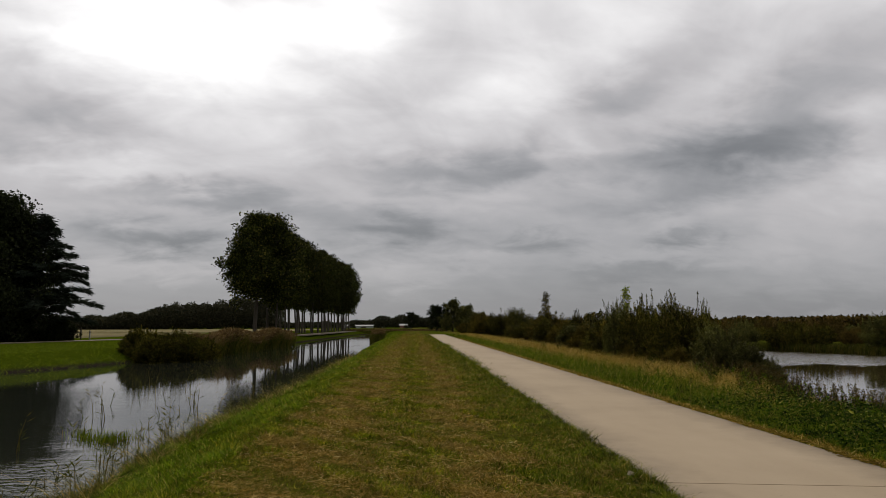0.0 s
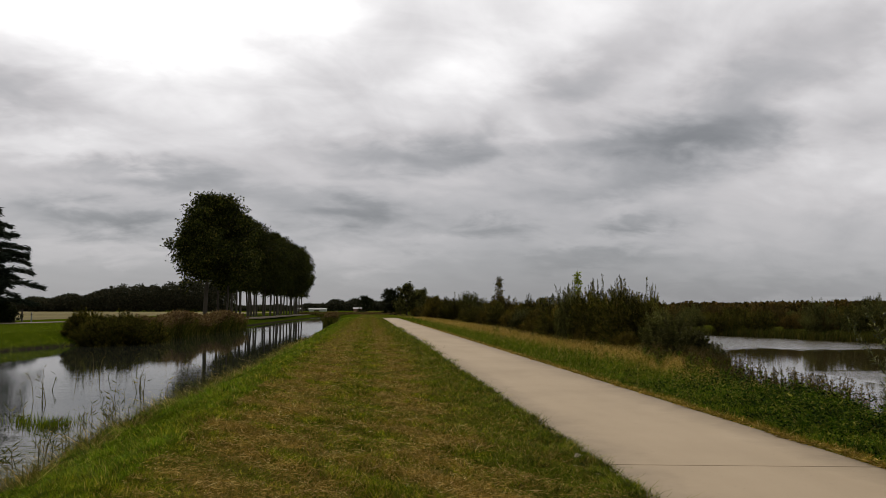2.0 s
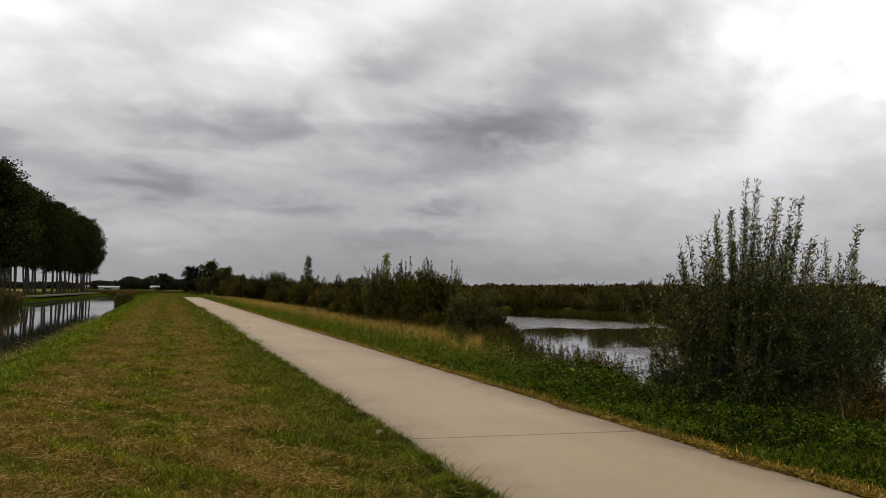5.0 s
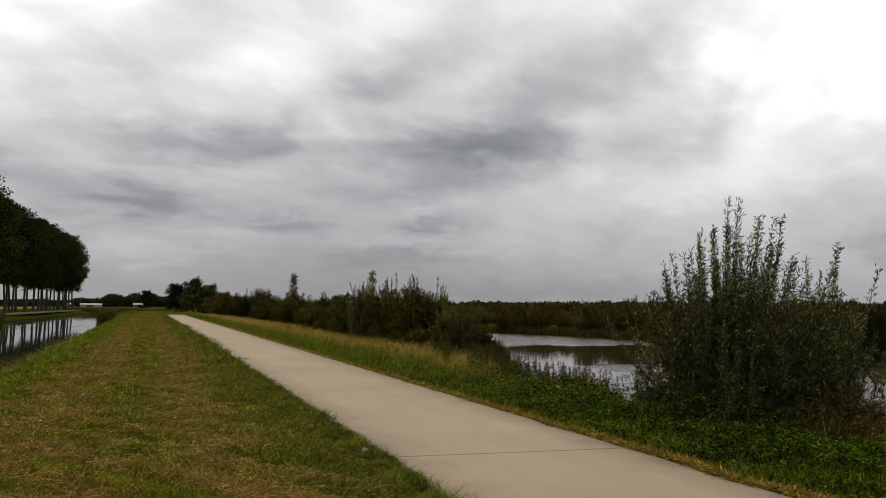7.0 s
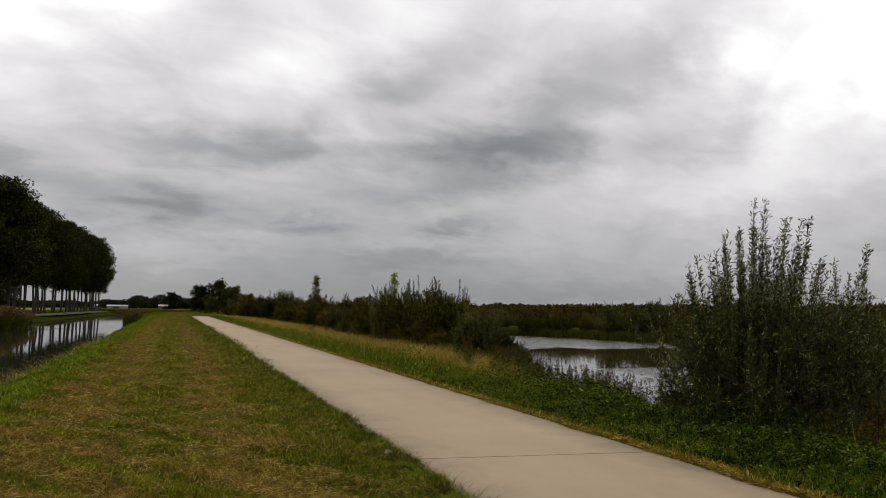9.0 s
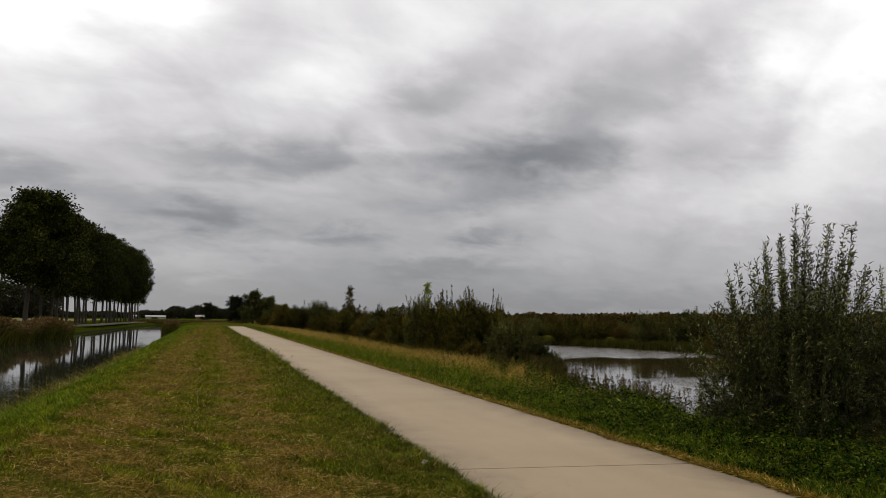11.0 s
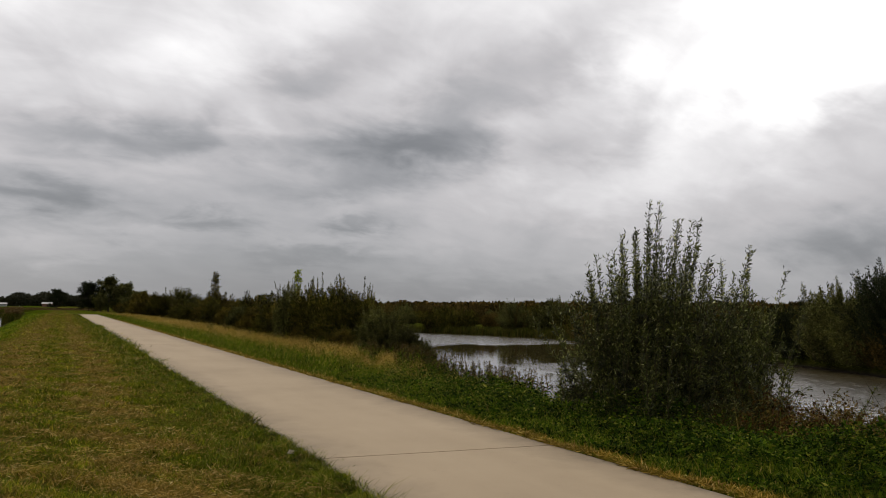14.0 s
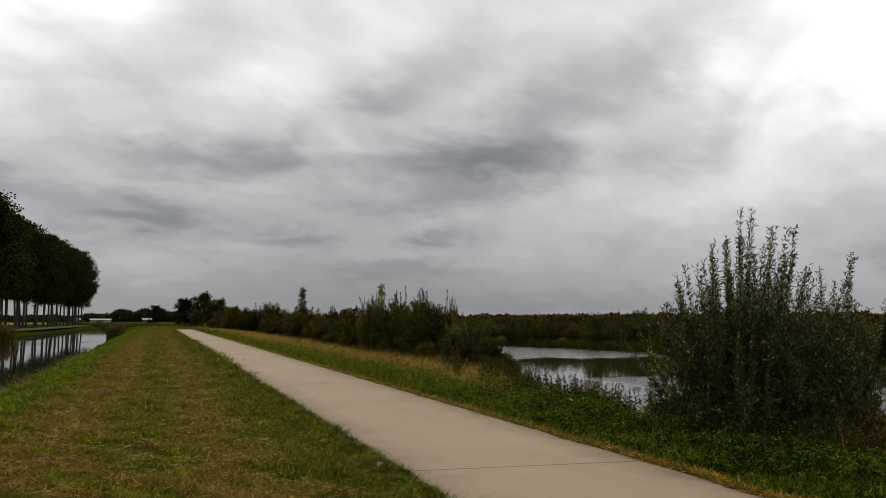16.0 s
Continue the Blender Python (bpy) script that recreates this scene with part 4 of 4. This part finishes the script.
# shrubs along the path towards the distance
MID = [dome_meshes(3.0, 1.3, 340, 120, (0.10, 0.040), m, sp) for m, sp in ((M_BUSH, 0.12), (M_SAGE, 0.08), (M_OLIVE, 0.05), (M_BUSH, 0.06))]
NEAR_ROW = [  # x, y, half width, height, kind
    (11.6, 23.6, 0.60, 1.15, 1), (11.3, 24.4, 0.80, 1.50, 1), (11.2, 25.6, 0.90, 1.85, 1), (11.3, 27.2, 1.00, 2.10, 1), (12.0, 27.8, 0.80, 1.95, 2), (12.5, 31.0, 0.62, 3.10, 0), (11.7, 30.0, 0.95, 2.80, 3),
    (11.0, 30.6, 1.10, 3.10, 0), (10.9, 32.2, 1.00, 2.90, 3), (11.0, 35.0, 1.00, 3.20, 0), (10.5, 37.0, 0.95, 3.20, 1), (11.7, 36.5, 1.00, 3.00, 3), (11.1, 40.0, 1.20, 2.55, 2), (11.1, 42.5, 1.10, 2.40, 0),
    (11.0, 46.0, 1.30, 2.00, 2), (12.0, 49.5, 1.10, 2.35, 3), (10.3, 28.4, 0.60, 1.00, 2), (10.2, 34.0, 0.60, 1.10, 2), (10.3, 39.0, 0.80, 1.30, 3)]
FAR_ROW = [
    (12.5, 56.0, 0.90, 2.90, 0), (12.6, 60.0, 1.00, 2.60, 2), (11.4, 53.0, 1.10, 1.90, 1), (11.2, 57.0, 1.00, 1.70, 2), (12.7, 68.0, 1.90, 3.15, 2), (11.5, 64.0, 1.40, 2.30, 0), (11.6, 74.0, 1.50, 2.00, 3),
    (13.8, 78.0, 1.60, 2.30, 2), (12.4, 88.0, 1.60, 2.20, 0), (14.5, 104.0, 2.40, 4.10, 1), (17.5, 110.0, 2.00, 3.10, 0), (11.8, 100.0, 2.10, 3.20, 3), (10.6, 117.0, 2.20, 3.80, 2), (12.6, 119.0, 2.00, 3.40, 0),
    (11.0, 132.0, 1.80, 2.00, 2), (12.2, 142.0, 2.40, 2.60, 3), (10.6, 151.0, 2.00, 2.20, 2), (17.0, 124.0, 2.20, 3.20, 1)]
for i, (x, y, half, tall, kind) in enumerate(NEAR_ROW + FAR_ROW):
    shrub("shrub", (x, y), MID[kind], ("dark green leafy shrub", "grey-green sallow shrub", "olive brown autumn shrub", "dense dark green shrub")[kind] + " in tall grass beside the path", "shrub", "shrubs beside the path", i * 77.0, half / 1.3, tall / 3.0 * 1.3 / half)

pale = tree_meshes(4.7, 1.2, 0.30, 30, 3, 9, 0.11, M_PALE, 0.03, 0.5, 0.12, 1.8)
tree("young_poplar", (11.1, 38.0), pale, "slender pale green young poplar above the shrubs")
SPIRE = tree_meshes(5.5, 1.3, 0.95, 30, 3, 12, 0.13, M_OLIVE, 0.05, 0.45, 0.16, 1.5)
tree("birch_sapling", (12.4, 68.0), SPIRE, "thin young birch rising above the shrubs")
ROUND = tree_meshes(5.0, 1.2, 2.4, 20, 6, 26, 0.26, M_BUSH, 0.12, 0.8, 0.35)
for x, y, s, turn in ((17.3, 70.0, 0.74, 0), (15.5, 88.0, 0.5, 120)):
    tree("small_tree", (x, y), ROUND, "small rounded tree behind the shrubs", "small trees", turn, s)

# trees where the path disappears
BIG = [tree_meshes(8.5, 1.0, 3.4, 24, 6, 44, 0.36, m, 0.22, 0.8, 0.42) for m in (M_DARK, M_SAGE)]
for x, y, s, k, turn in ((5.9, 192, 0.84, 0, 0), (10.0, 190, 1.02, 1, 30), (13.6, 188, 0.84, 1, 80), (16.5, 178, 0.6, 1, 140), (8.0, 184, 0.5, 1, 200), (15.0, 160, 0.5, 1, 250), (12.5, 150, 0.42, 1, 10)):
    tree("tree", (x, y), BIG[k], ("dark" if k == 0 else "grey-green") + " broad tree at the far end of the path", "trees at the end of the path", turn, s)
tree("tree", (-1.3, 265), BIG[0], "lone dark round tree on the far bank", "", 40, 0.78)

# rows of poplars over the canal road
POPLAR = [tree_meshes(h, c, r, 24, 9, 100, 0.36, M_POPLAR, 0.26, 0.7, 0.6, 1.0) for h, c, r in ((22.0, 6.8, 5.6), (21.0, 6.0, 5.0), (22.5, 7.6, 5.2), (20.5, 7.0, 5.8), (22.0, 6.2, 4.8))]
FRONT = tree_meshes(18.8, 6.0, 5.7, 50, 10, 110, 0.36, M_POPLAR, 0.36, 0.58, 0.75, 0.7)
front = tree("poplar", (-24.4, 113.0), FRONT, "broad tall poplar with a pale leaning trunk beside the road", "poplars along the canal road")
front.matrix_basis = pose(-24.5, 113.0, float(ground_z(-24.5, 113.0)), 0, 5, 0) @ Matrix.Diagonal((1.04, 1.04, 1.06, 1))
i = 0
for row_x, y0 in ((-23.6, 120.5), (-26.2, 131.0)):
    for y in np.arange(y0, 236, 7.4):
        s = 0.84 + 0.06 * math.sin(y * 1.7 + row_x) + 0.0007 * (y - 112)
        tree("poplar", (row_x + 0.5 * math.sin(y) + (y - 112) * 0.026, y + 1.3 * math.sin(i * 2.7)), POPLAR[(i * 3) % 5], "tall dark green poplar with a bare trunk beside the road", "poplars along the canal road", i * 67.0, s)
        i += 1

# dark garden trees over the canal
def cedar_meshes(height, radius):
    wood, b, a = Tubes(6), [], []
    tr = bend((0, 0, -0.3), (0, 0, 1), height, 0, 9, 0.03)
    wood.add(tr, np.linspace(0.4, 0.03, 9))
    for i in range(84):
        f = (i + rng.uniform()) / 84
        h = 2.0 + (height - 2.3) * f
        ang = i * 2.399
        ln = radius * (1 - f) ** 0.75 * rng.uniform(0.7, 1.15) + 0.5
        ang += rng.normal() * 0.5
        d = np.array([math.cos(ang), math.sin(ang), rng.uniform(0.25, 0.6)])
        line = bend((tr[min(int(f * 8), 8)][0], tr[min(int(f * 8), 8)][1], h), d / np.linalg.norm(d), ln, rng.uniform(0.25, 0.5), 6, 0.14)
        wood.add(line, np.linspace(0.09, 0.015, 6))
        n = int(520 * ln / radius) + 90
        u = rng.uniform(0.15, 1, n) * 5
        k = np.minimum(u.astype(int), 4)
        w = (u - k)[:, None]
        p = line[k] * (1 - w) + line[k + 1] * w
        side = np.array([-math.sin(ang), math.cos(ang), 0])
        p = p + side * rng.normal(size=(n, 1)) * 0.62 * (1.1 - u[:, None] / 5.4) + rng.normal(size=(n, 3)) * [0.08, 0.08, 0.12]
        b.append(p)
        a.append(np.tile(d, (n, 1)) + side * rng.normal(size=(n, 1)) + [0, 0, -0.75] + rng.normal(size=(n, 3)) * 0.2)
    b, a = np.concatenate(b), np.concatenate(a)
    return wood.mesh("trunk", M_BARK), leaf_mesh("crown", b, a, rng.uniform(0.35, 0.75, len(b)), 0.10, M_NEEDLE)


CEDAR = cedar_meshes(13.5, 6.2)
tree("conifer", (-39.8, 78.0), CEDAR, "dark drooping conifer in a garden by the road", "", 0, 1.0)
GARDEN = tree_meshes(16.0, 0.8, 5.0, 52, 10, 90, 0.34, M_DARK, 0.35, 0.7, 0.65)
tree("garden_tree", (-42.6, 76.0), GARDEN, "large dark broadleaf tree in a garden", "garden trees", 0, 1.0)
tree("garden_tree", (-51.0, 80.0), GARDEN, "large dark broadleaf tree in a garden", "garden trees", 90, 1.05)
GARDEN_LOW = shrub_meshes(3.0, 2.8, 110, 50, (0.32, 0.16), M_DARK, 0.3)
for k, (x, y) in enumerate(((-46, 80), (-42.5, 81), (-51, 76), (-43.5, 74.5), (-47.5, 75), (-41.5, 76.5), (-44.6, 76.2), (-49, 77), (-40.2, 79.0), (-39.0, 80.5), (-45.8, 73.6))):
    shrub("garden_shrub", (x, y), GARDEN_LOW, "low dark shrub under the garden trees", "shrub", "garden shrubs", k * 60.0, 1.0)

# scrub and willows on the far side of the pond
SHORE = [shrub_meshes(3.6, 3.0, 150, 100, (0.20, 0.08), m, 0.3) for m in (M_SCRUB, M_BUSH, M_SAGE)]
k = 0
for y in np.arange(2, 150, 3.0):
    for row_ in range(3):
        x = np.interp(y, [0, 10, 17.5, 25, 38, 52, 60, 68, 76, 90, 150], [28.2, 28.6, 29.9, 32.2, 37.0, 40.2, 38.0, 35.4, 31, 30, 34]) + row_ * 6.5 + 1.0 * math.sin(k * 1.9)
        if row_ == 0 and y > 84:
            continue
        s = 0.56 + 0.12 * math.sin(k * 2.7) + 0.05 * row_
        which = (0, 1, 0, 1, 2)[k % 5]
        shrub("shore_shrub", (x, y), SHORE[which], ("russet-tinged", "olive green", "silvery willow")[which] + " scrub on the far pond shore", "shrub", "shrubs on the far shore", k * 51.0, s)
        k += 1
WILLOW = [shrub_meshes(6.4, 3.0, 260, 210, (0.17, 0.06), m, 0.4, 4, 0.03, 1.3) for m in (M_SAGE, M_DARK)]
for i, (x, y, s) in enumerate(((31.8, 25.6, 0.36), (31.6, 23.2, 0.44), (31.0, 20.6, 0.60), (30.2, 17.4, 0.66), (29.4, 13.6, 0.70), (35.0, 24.5, 0.46), (29.6, 9.5, 0.70), (34.5, 19.0, 0.66), (30.3, 19.0, 0.5), (29.5, 15.6, 0.58))):
    shrub("willow", (x, y), WILLOW[i % 2], "dense dark willow standing at the pond edge", "tree", "willows at the pond", i * 63.0, s)
for i, (x, y, s) in enumerate(((38.6, 59.0, 0.46), (41.2, 55.5, 0.50))):
    shrub("willow", (x, y), WILLOW[0], "grey-green willow on the far pond shore", "tree", "willows at the pond", i * 91.0, s)

# ---- far woods, reeds ----


def woods(name, spots, leaf, mat, label):
    b = []
    for x, y, h, r in spots:
        n = 1000
        v = unit(rng.normal(size=(n, 3))) * rng.uniform(0.75, 1.05, (n, 1))
        b.append(np.stack([x + v[:, 0] * r, y + v[:, 1] * r, h * 0.52 + v[:, 2] * h * 0.5], 1))
    b = np.concatenate(b)
    return stuff(name, leaf_mesh(name, b, rng.normal(size=(len(b), 3)), leaf * rng.uniform(0.6, 1.3, len(b)), leaf * rng.uniform(0.5, 0.9, len(b)), mat), label, "woods")


spots = []
for a in np.arange(-40, -10.8, 0.55):
    h = np.interp(a, [-40, -29, -27, -25, -23, -20.5, -17, -14, -12], [5.5, 6.0, 5.2, 4.6, 5.6, 8.0, 11.0, 13.5, 13]) * rng.uniform(0.8, 1.12)
    for d in (345, 362):
        spots.append((d * math.sin(radians(a)), d * math.cos(radians(a)), h, 5.0))
woods("far_woods", spots, 0.95, M_FAR, "distant dark line of woodland behind the fields")
spots = []
for a in np.arange(-12, 5, 0.5):
    d = 520 + 40 * math.sin(a * 3)
    spots.append((d * math.sin(radians(a)), d * math.cos(radians(a)), np.interp(a, [-12, -5, -3.5, -1, 3, 5], [3.2, 3.5, 6, 8, 7, 6]) * rng.uniform(0.8, 1.1), 6.0))
woods("far_trees", spots, 1.3, M_FAR, "low distant line of trees on the horizon")
spots = []
for a in np.arange(5, 75, 0.45):
    d = 190 + 15 * math.sin(a * 2.3)
    spots.append((d * math.sin(radians(a)), d * math.cos(radians(a)), np.interp(a, [5, 20, 34, 50], [2.1, 2.6, 3.2, 3.6]) * rng.uniform(0.8, 1.15), 4.0))
woods("far_scrub", spots, 0.9, M_SCRUB, "russet scrub land stretching beyond the pond")


def reeds(name, x, y, tall, label, plume=True):
    """Upright reed stems with long leaves and drooping plumes."""
    b = np.stack([x, y, np.full(len(x), WATER - 0.1)], 1)
    lv = blade_mesh(name, b, tall, 0.035, M_REED, 0.16, (0.12, 0.02), 0.6)
    ob = tagged(new(name, lv), label, "reeds", "", "stuff")
    if plume:
        top = b + np.stack([tall * 0.14, tall * 0.02, tall], 1)
        part("plumes", leaf_mesh("plumes", top, rng.normal(size=(len(x), 3)) * 0.5 + [0.7, 0, 0.5], 0.34, 0.09, M_PLUME), ob, "brown feathery reed plumes")
    return ob


n = 14000
y = rng.uniform(59, 91, n)
x = np.interp(y, [47, 90], [-18.0, -16.3]) + rng.uniform(-1.0, 1.5, n) + 0.35 * np.sin(y * 0.9)
reeds("reed_bed", x, y, rng.uniform(1.2, 2.1, n) * (0.88 + 0.12 * np.sin(y * 1.3) + 0.1 * np.sin(y * 0.37 + x)), "brownish green reed bed along the far canal bank")
BANK_BUSH = dome_meshes(2.6, 2.0, 340, 170, (0.115, 0.05), M_BUSH, 0.05)
for i, (x, y, s) in enumerate(((-17.6, 50.8, 0.9), (-16.7, 52.0, 0.95), (-17.4, 54.0, 1.05), (-16.5, 55.4, 0.9), (-16.5, 58.0, 0.8), (-18.2, 57.0, 0.95), (-19.7, 53.4, 0.85), (-18.8, 52.4, 0.8))):
    shrub("bank_shrub", (x, y), BANK_BUSH, "rounded leafy shrub overhanging the canal", "shrub", "shrubs over the canal", i * 100.0, s)
n = 1600
y = rng.uniform(104, 116, n)
x = near_bank(y) - rng.uniform(-0.9, 0.6, n)
reeds("reed_patch", x, y, rng.uniform(1.3, 2.0, n), "dark brown clump of reeds at the water's edge")
n = 5000
x, y = rng.uniform(-20, 9, n), rng.uniform(206, 216, n)
reeds("reed_belt", x, y, rng.uniform(1.0, 1.5, n), "brown reeds closing the far end of the canal")
n = 11000
y = rng.uniform(25.5, 72, n)
x = np.interp(y, [25, 38, 52, 60, 68, 76], [31.2, 36, 39.3, 37, 34.4, 22]) + rng.uniform(-0.6, 1.4, n)
reeds("pond_reeds", x, y, rng.uniform(0.6, 1.15, n), "green reeds on the far pond shore", False)

# thin reeds standing in the canal
def reed_clump_mesh(stems, tall, wide):
    tubes, b, a = Tubes(4), [], []
    for i in range(stems):
        p = bend((rng.normal() * wide, rng.normal() * wide, -0.3), unit(np.array([rng.normal() * 0.2 + 0.1, rng.normal() * 0.2, 1.0])), tall * rng.uniform(0.5, 1) + 0.3, 0.1, 4, 0.05)
        tubes.add(p, [0.012, 0.011, 0.008, 0.004])
        for j in range(4):
            b.append(p[rng.integers(2, 4)] + rng.normal(size=3) * 0.02), a.append(np.array([rng.normal() * 0.8 + 0.4, rng.normal() * 0.8, 0.6]))
    return tubes.mesh("branch_frame", M_REED), leaf_mesh("foliage", np.array(b), np.array(a), 0.2, 0.022, M_REED)


def reed_tuft_mesh():
    n = 150
    b = np.stack([rng.normal(size=n) * 0.22, rng.normal(size=n) * 0.12, np.full(n, -0.1)], 1)
    return None, blade_mesh("foliage", b, rng.uniform(0.18, 0.36, n), 0.012, M_LUSH, 0.13, (0.05, 0), 0.3)


REEDS = [reed_clump_mesh(2, 0.8, 0.10), reed_tuft_mesh(), reed_clump_mesh(4, 0.42, 0.22)]
SPOTS = [(-6.85, 16.5, 1), (-6.5, 16.6, 1), (-7.7, 16.9, 2), (-8.9, 20.5, 0), (-8.3, 20.0, 0), (-10.1, 27.0, 0), (-9.4, 27.4, 0), (-8.9, 29.2, 0), (-6.2, 17.3, 2),
         (-5.6, 11.9, 2), (-5.2, 11.8, 2), (-5.6, 19.2, 0), (-7.9, 37.2, 0), (-7.2, 38.2, 2), (-7.6, 39.0, 2), (-7.9, 15.1, 0), (-6.6, 16.3, 1), (-7.45, 17.0, 1), (-5.9, 17.6, 2), (-6.9, 21.5, 2), (-9.7, 23.5, 0), (-8.0, 33.0, 2), (-7.1, 24.0, 0), (-6.6, 22.4, 0), (-10.8, 30.0, 0), (-5.4, 14.2, 2)]
SHOOTS = [(float(near_bank(y)) - 0.15 - 0.25 * (j % 3), y, 2 if j % 3 else 0) for j, y in enumerate(8.6 + 1.15 * i + 0.4 * math.sin(i * 2.3) for i in range(20))]
for i, (x, y, k) in enumerate(SPOTS + SHOOTS):
    ob = thing("reed_clump", ("single thin reeds", "low tuft of green reeds", "sparse reed shoots")[k] + " standing in the canal", "reeds", "reeds in the canal")
    if REEDS[k][0]:
        part("branch_frame", REEDS[k][0], ob)
    part("foliage", REEDS[k][1], ob)
    ob.matrix_basis = pose(x, y, WATER, 0, 0, i * 50)


# tall weeds between path and pond
def weed_meshes(kind):
    tubes, lb, la, sb, sa = Tubes(4), [], [], [], []
    for i in range(4 if kind else 3):
        h = rng.uniform(0.6, 0.95)
        p = bend((rng.normal() * 0.08, rng.normal() * 0.08, -0.05), unit(np.array([rng.normal() * 0.2, rng.normal() * 0.2, 1.0])), h, 0.03, 5, 0.08)
        tubes.add(p, np.linspace(0.007, 0.003, 5))
        n = 34
        u = rng.uniform(0.1, 0.75, n) * 4
        k = np.minimum(u.astype(int), 3)
        q = p[k] + (p[k + 1] - p[k]) * (u - k)[:, None]
        lb.append(q), la.append(rng.normal(size=(n, 3)) + [0, 0, 0.1])
        n = 60 if kind else 26
        u = rng.uniform(2.2, 4, n)
        k = np.minimum(u.astype(int), 3)
        q = p[k] + (p[k + 1] - p[k]) * (u - k)[:, None] + rng.normal(size=(n, 3)) * 0.018
        sb.append(q), sa.append(rng.normal(size=(n, 3)) + [0, 0, 0.8])
    lb, la, sb, sa = (np.concatenate(v) for v in (lb, la, sb, sa))
    return (tubes.mesh("branch_frame", M_TWIG), leaf_mesh("leaves", lb, la, rng.uniform(0.06, 0.14, len(lb)), rng.uniform(0.02, 0.035, len(lb)), M_WEED),
            leaf_mesh("seed_head", sb, sa, 0.035, 0.018, M_SEED))


WEEDS = [weed_meshes(0), weed_meshes(1), weed_meshes(1)]
for i in range(250):
    y = rng.uniform(3.0, 24) if i < 220 else rng.uniform(24, 48)
    x = rng.normal(9.7, 0.8) + (0.6 if y > 10 else 0)
    x = min(max(x, 7.2), 11.3)
    k = i % 3
    ob = thing("weed_plant", ("leafy nettle-like weed", "brown-headed dock gone to seed", "tall brown seeding weed")[k] + " among the bank plants", "weed", "weeds on the pond bank")
    part("branch_frame", WEEDS[k][0], ob), part("leaves", WEEDS[k][1], ob), part("seed_head", WEEDS[k][2], ob, "brown seed heads")
    s = rng.uniform(0.65, 1.2)
    ob.matrix_basis = pose(x, y, float(ground_z(x, y)), 0, 0, rng.uniform(0, 360)) @ Matrix.Diagonal((s, s, s, 1))

# ---- small built things ----


def bollard(at, label):
    ob = thing("marker_post", label, "post", "", at=(at[0], at[1], float(ground_z(*at))))
    part("shaft", block_mesh("shaft", [(-0.07, 0.07, -0.05, 0.05, -0.2, 1.05)], M_WHITE, 0.02), ob)
    part("cap", block_mesh("cap", [(-0.075, 0.075, -0.055, 0.055, 0.78, 0.9)], M_POST, 0.01), ob, "dark reflector band")


bollard((-38.7, 88.4), "white marker post at the road side")
bollard((-13.2, 300.0), "white marker post at the end of the canal")

fence = thing("fence", "dark timber field fence beneath the garden trees", "fence")
rail = block_mesh("rail", [(-2.0, 2.0, -0.03, 0.03, -0.05, 0.05)], M_POST, 0.01)
stake = block_mesh("post", [(-0.07, 0.07, -0.07, 0.07, -0.3, 1.55)], M_POST, 0.01)
for i in range(8):
    fx, fy = -60 + i * 2.9, 89 - i * 0.1
    part("post", stake, fence).location = (fx, fy, -0.1)
    for z in (0.5, 0.95, 1.35):
        if i:
            r = part("rail", rail, fence)
            r.matrix_basis = pose(fx - 1.45, fy, z - 0.1) @ Matrix.Diagonal((0.73, 1, 1, 1))


def barn(at, w, d, h, label, wall=M_WHITE):
    ob = thing("barn", label, "building", "far buildings", at=(*at, -0.1))
    part("wall", block_mesh("wall", [(-w / 2, w / 2, -d / 2, d / 2, -0.5, h)], wall), ob)
    bm = bmesh.new()
    v = [bm.verts.new(p) for p in ((-w / 2 - .3, -d / 2 - .3, h), (w / 2 + .3, -d / 2 - .3, h), (w / 2 + .3, d / 2 + .3, h), (-w / 2 - .3, d / 2 + .3, h), (-w / 2 - .3, 0, h + d * 0.16), (w / 2 + .3, 0, h + d * 0.16))]
    for f in ((0, 1, 5, 4), (2, 3, 4, 5), (0, 4, 3), (1, 2, 5), (3, 2, 1, 0)):
        bm.faces.new([v[k] for k in f])
    m = bpy.data.meshes.new("roof")
    bm.to_mesh(m), bm.free()
    m.materials.append(M_ROOF)
    part("roof", m, ob)
    dm = block_mesh("door", [(-1.6, 1.6, -d / 2 - 0.05, -d / 2 + 0.02, 0, min(h * 0.8, 3.0))], M_POST)
    for k in range(max(1, int(w / 9))):
        part("door", dm, ob).location = (-w / 2 + 4.5 + k * 9, 0, 0)


barn((-29.5, 430.0), 10, 5, 1.3, "long low white barn far across the fields")
barn((-42.0, 440.0), 4, 4, 1.6, "small white farm shed far away")
barn((-4.5, 420.0), 8, 6, 1.6, "small pale farm building among far trees", M_BRICK)

# dry leaf on the verge by the path
lb = np.array([[2.2, 7.62, 0.06], [2.23, 7.64, 0.06]])
lv = thing("fallen_leaf", "curled pale dry leaf on the grass", "leaf")
part("blade", leaf_mesh("blade", lb, np.array([[1, 0.1, 0.2], [0.9, -0.2, 0.3]]), 0.09, 0.05, M_LITTER, 0.5), lv)
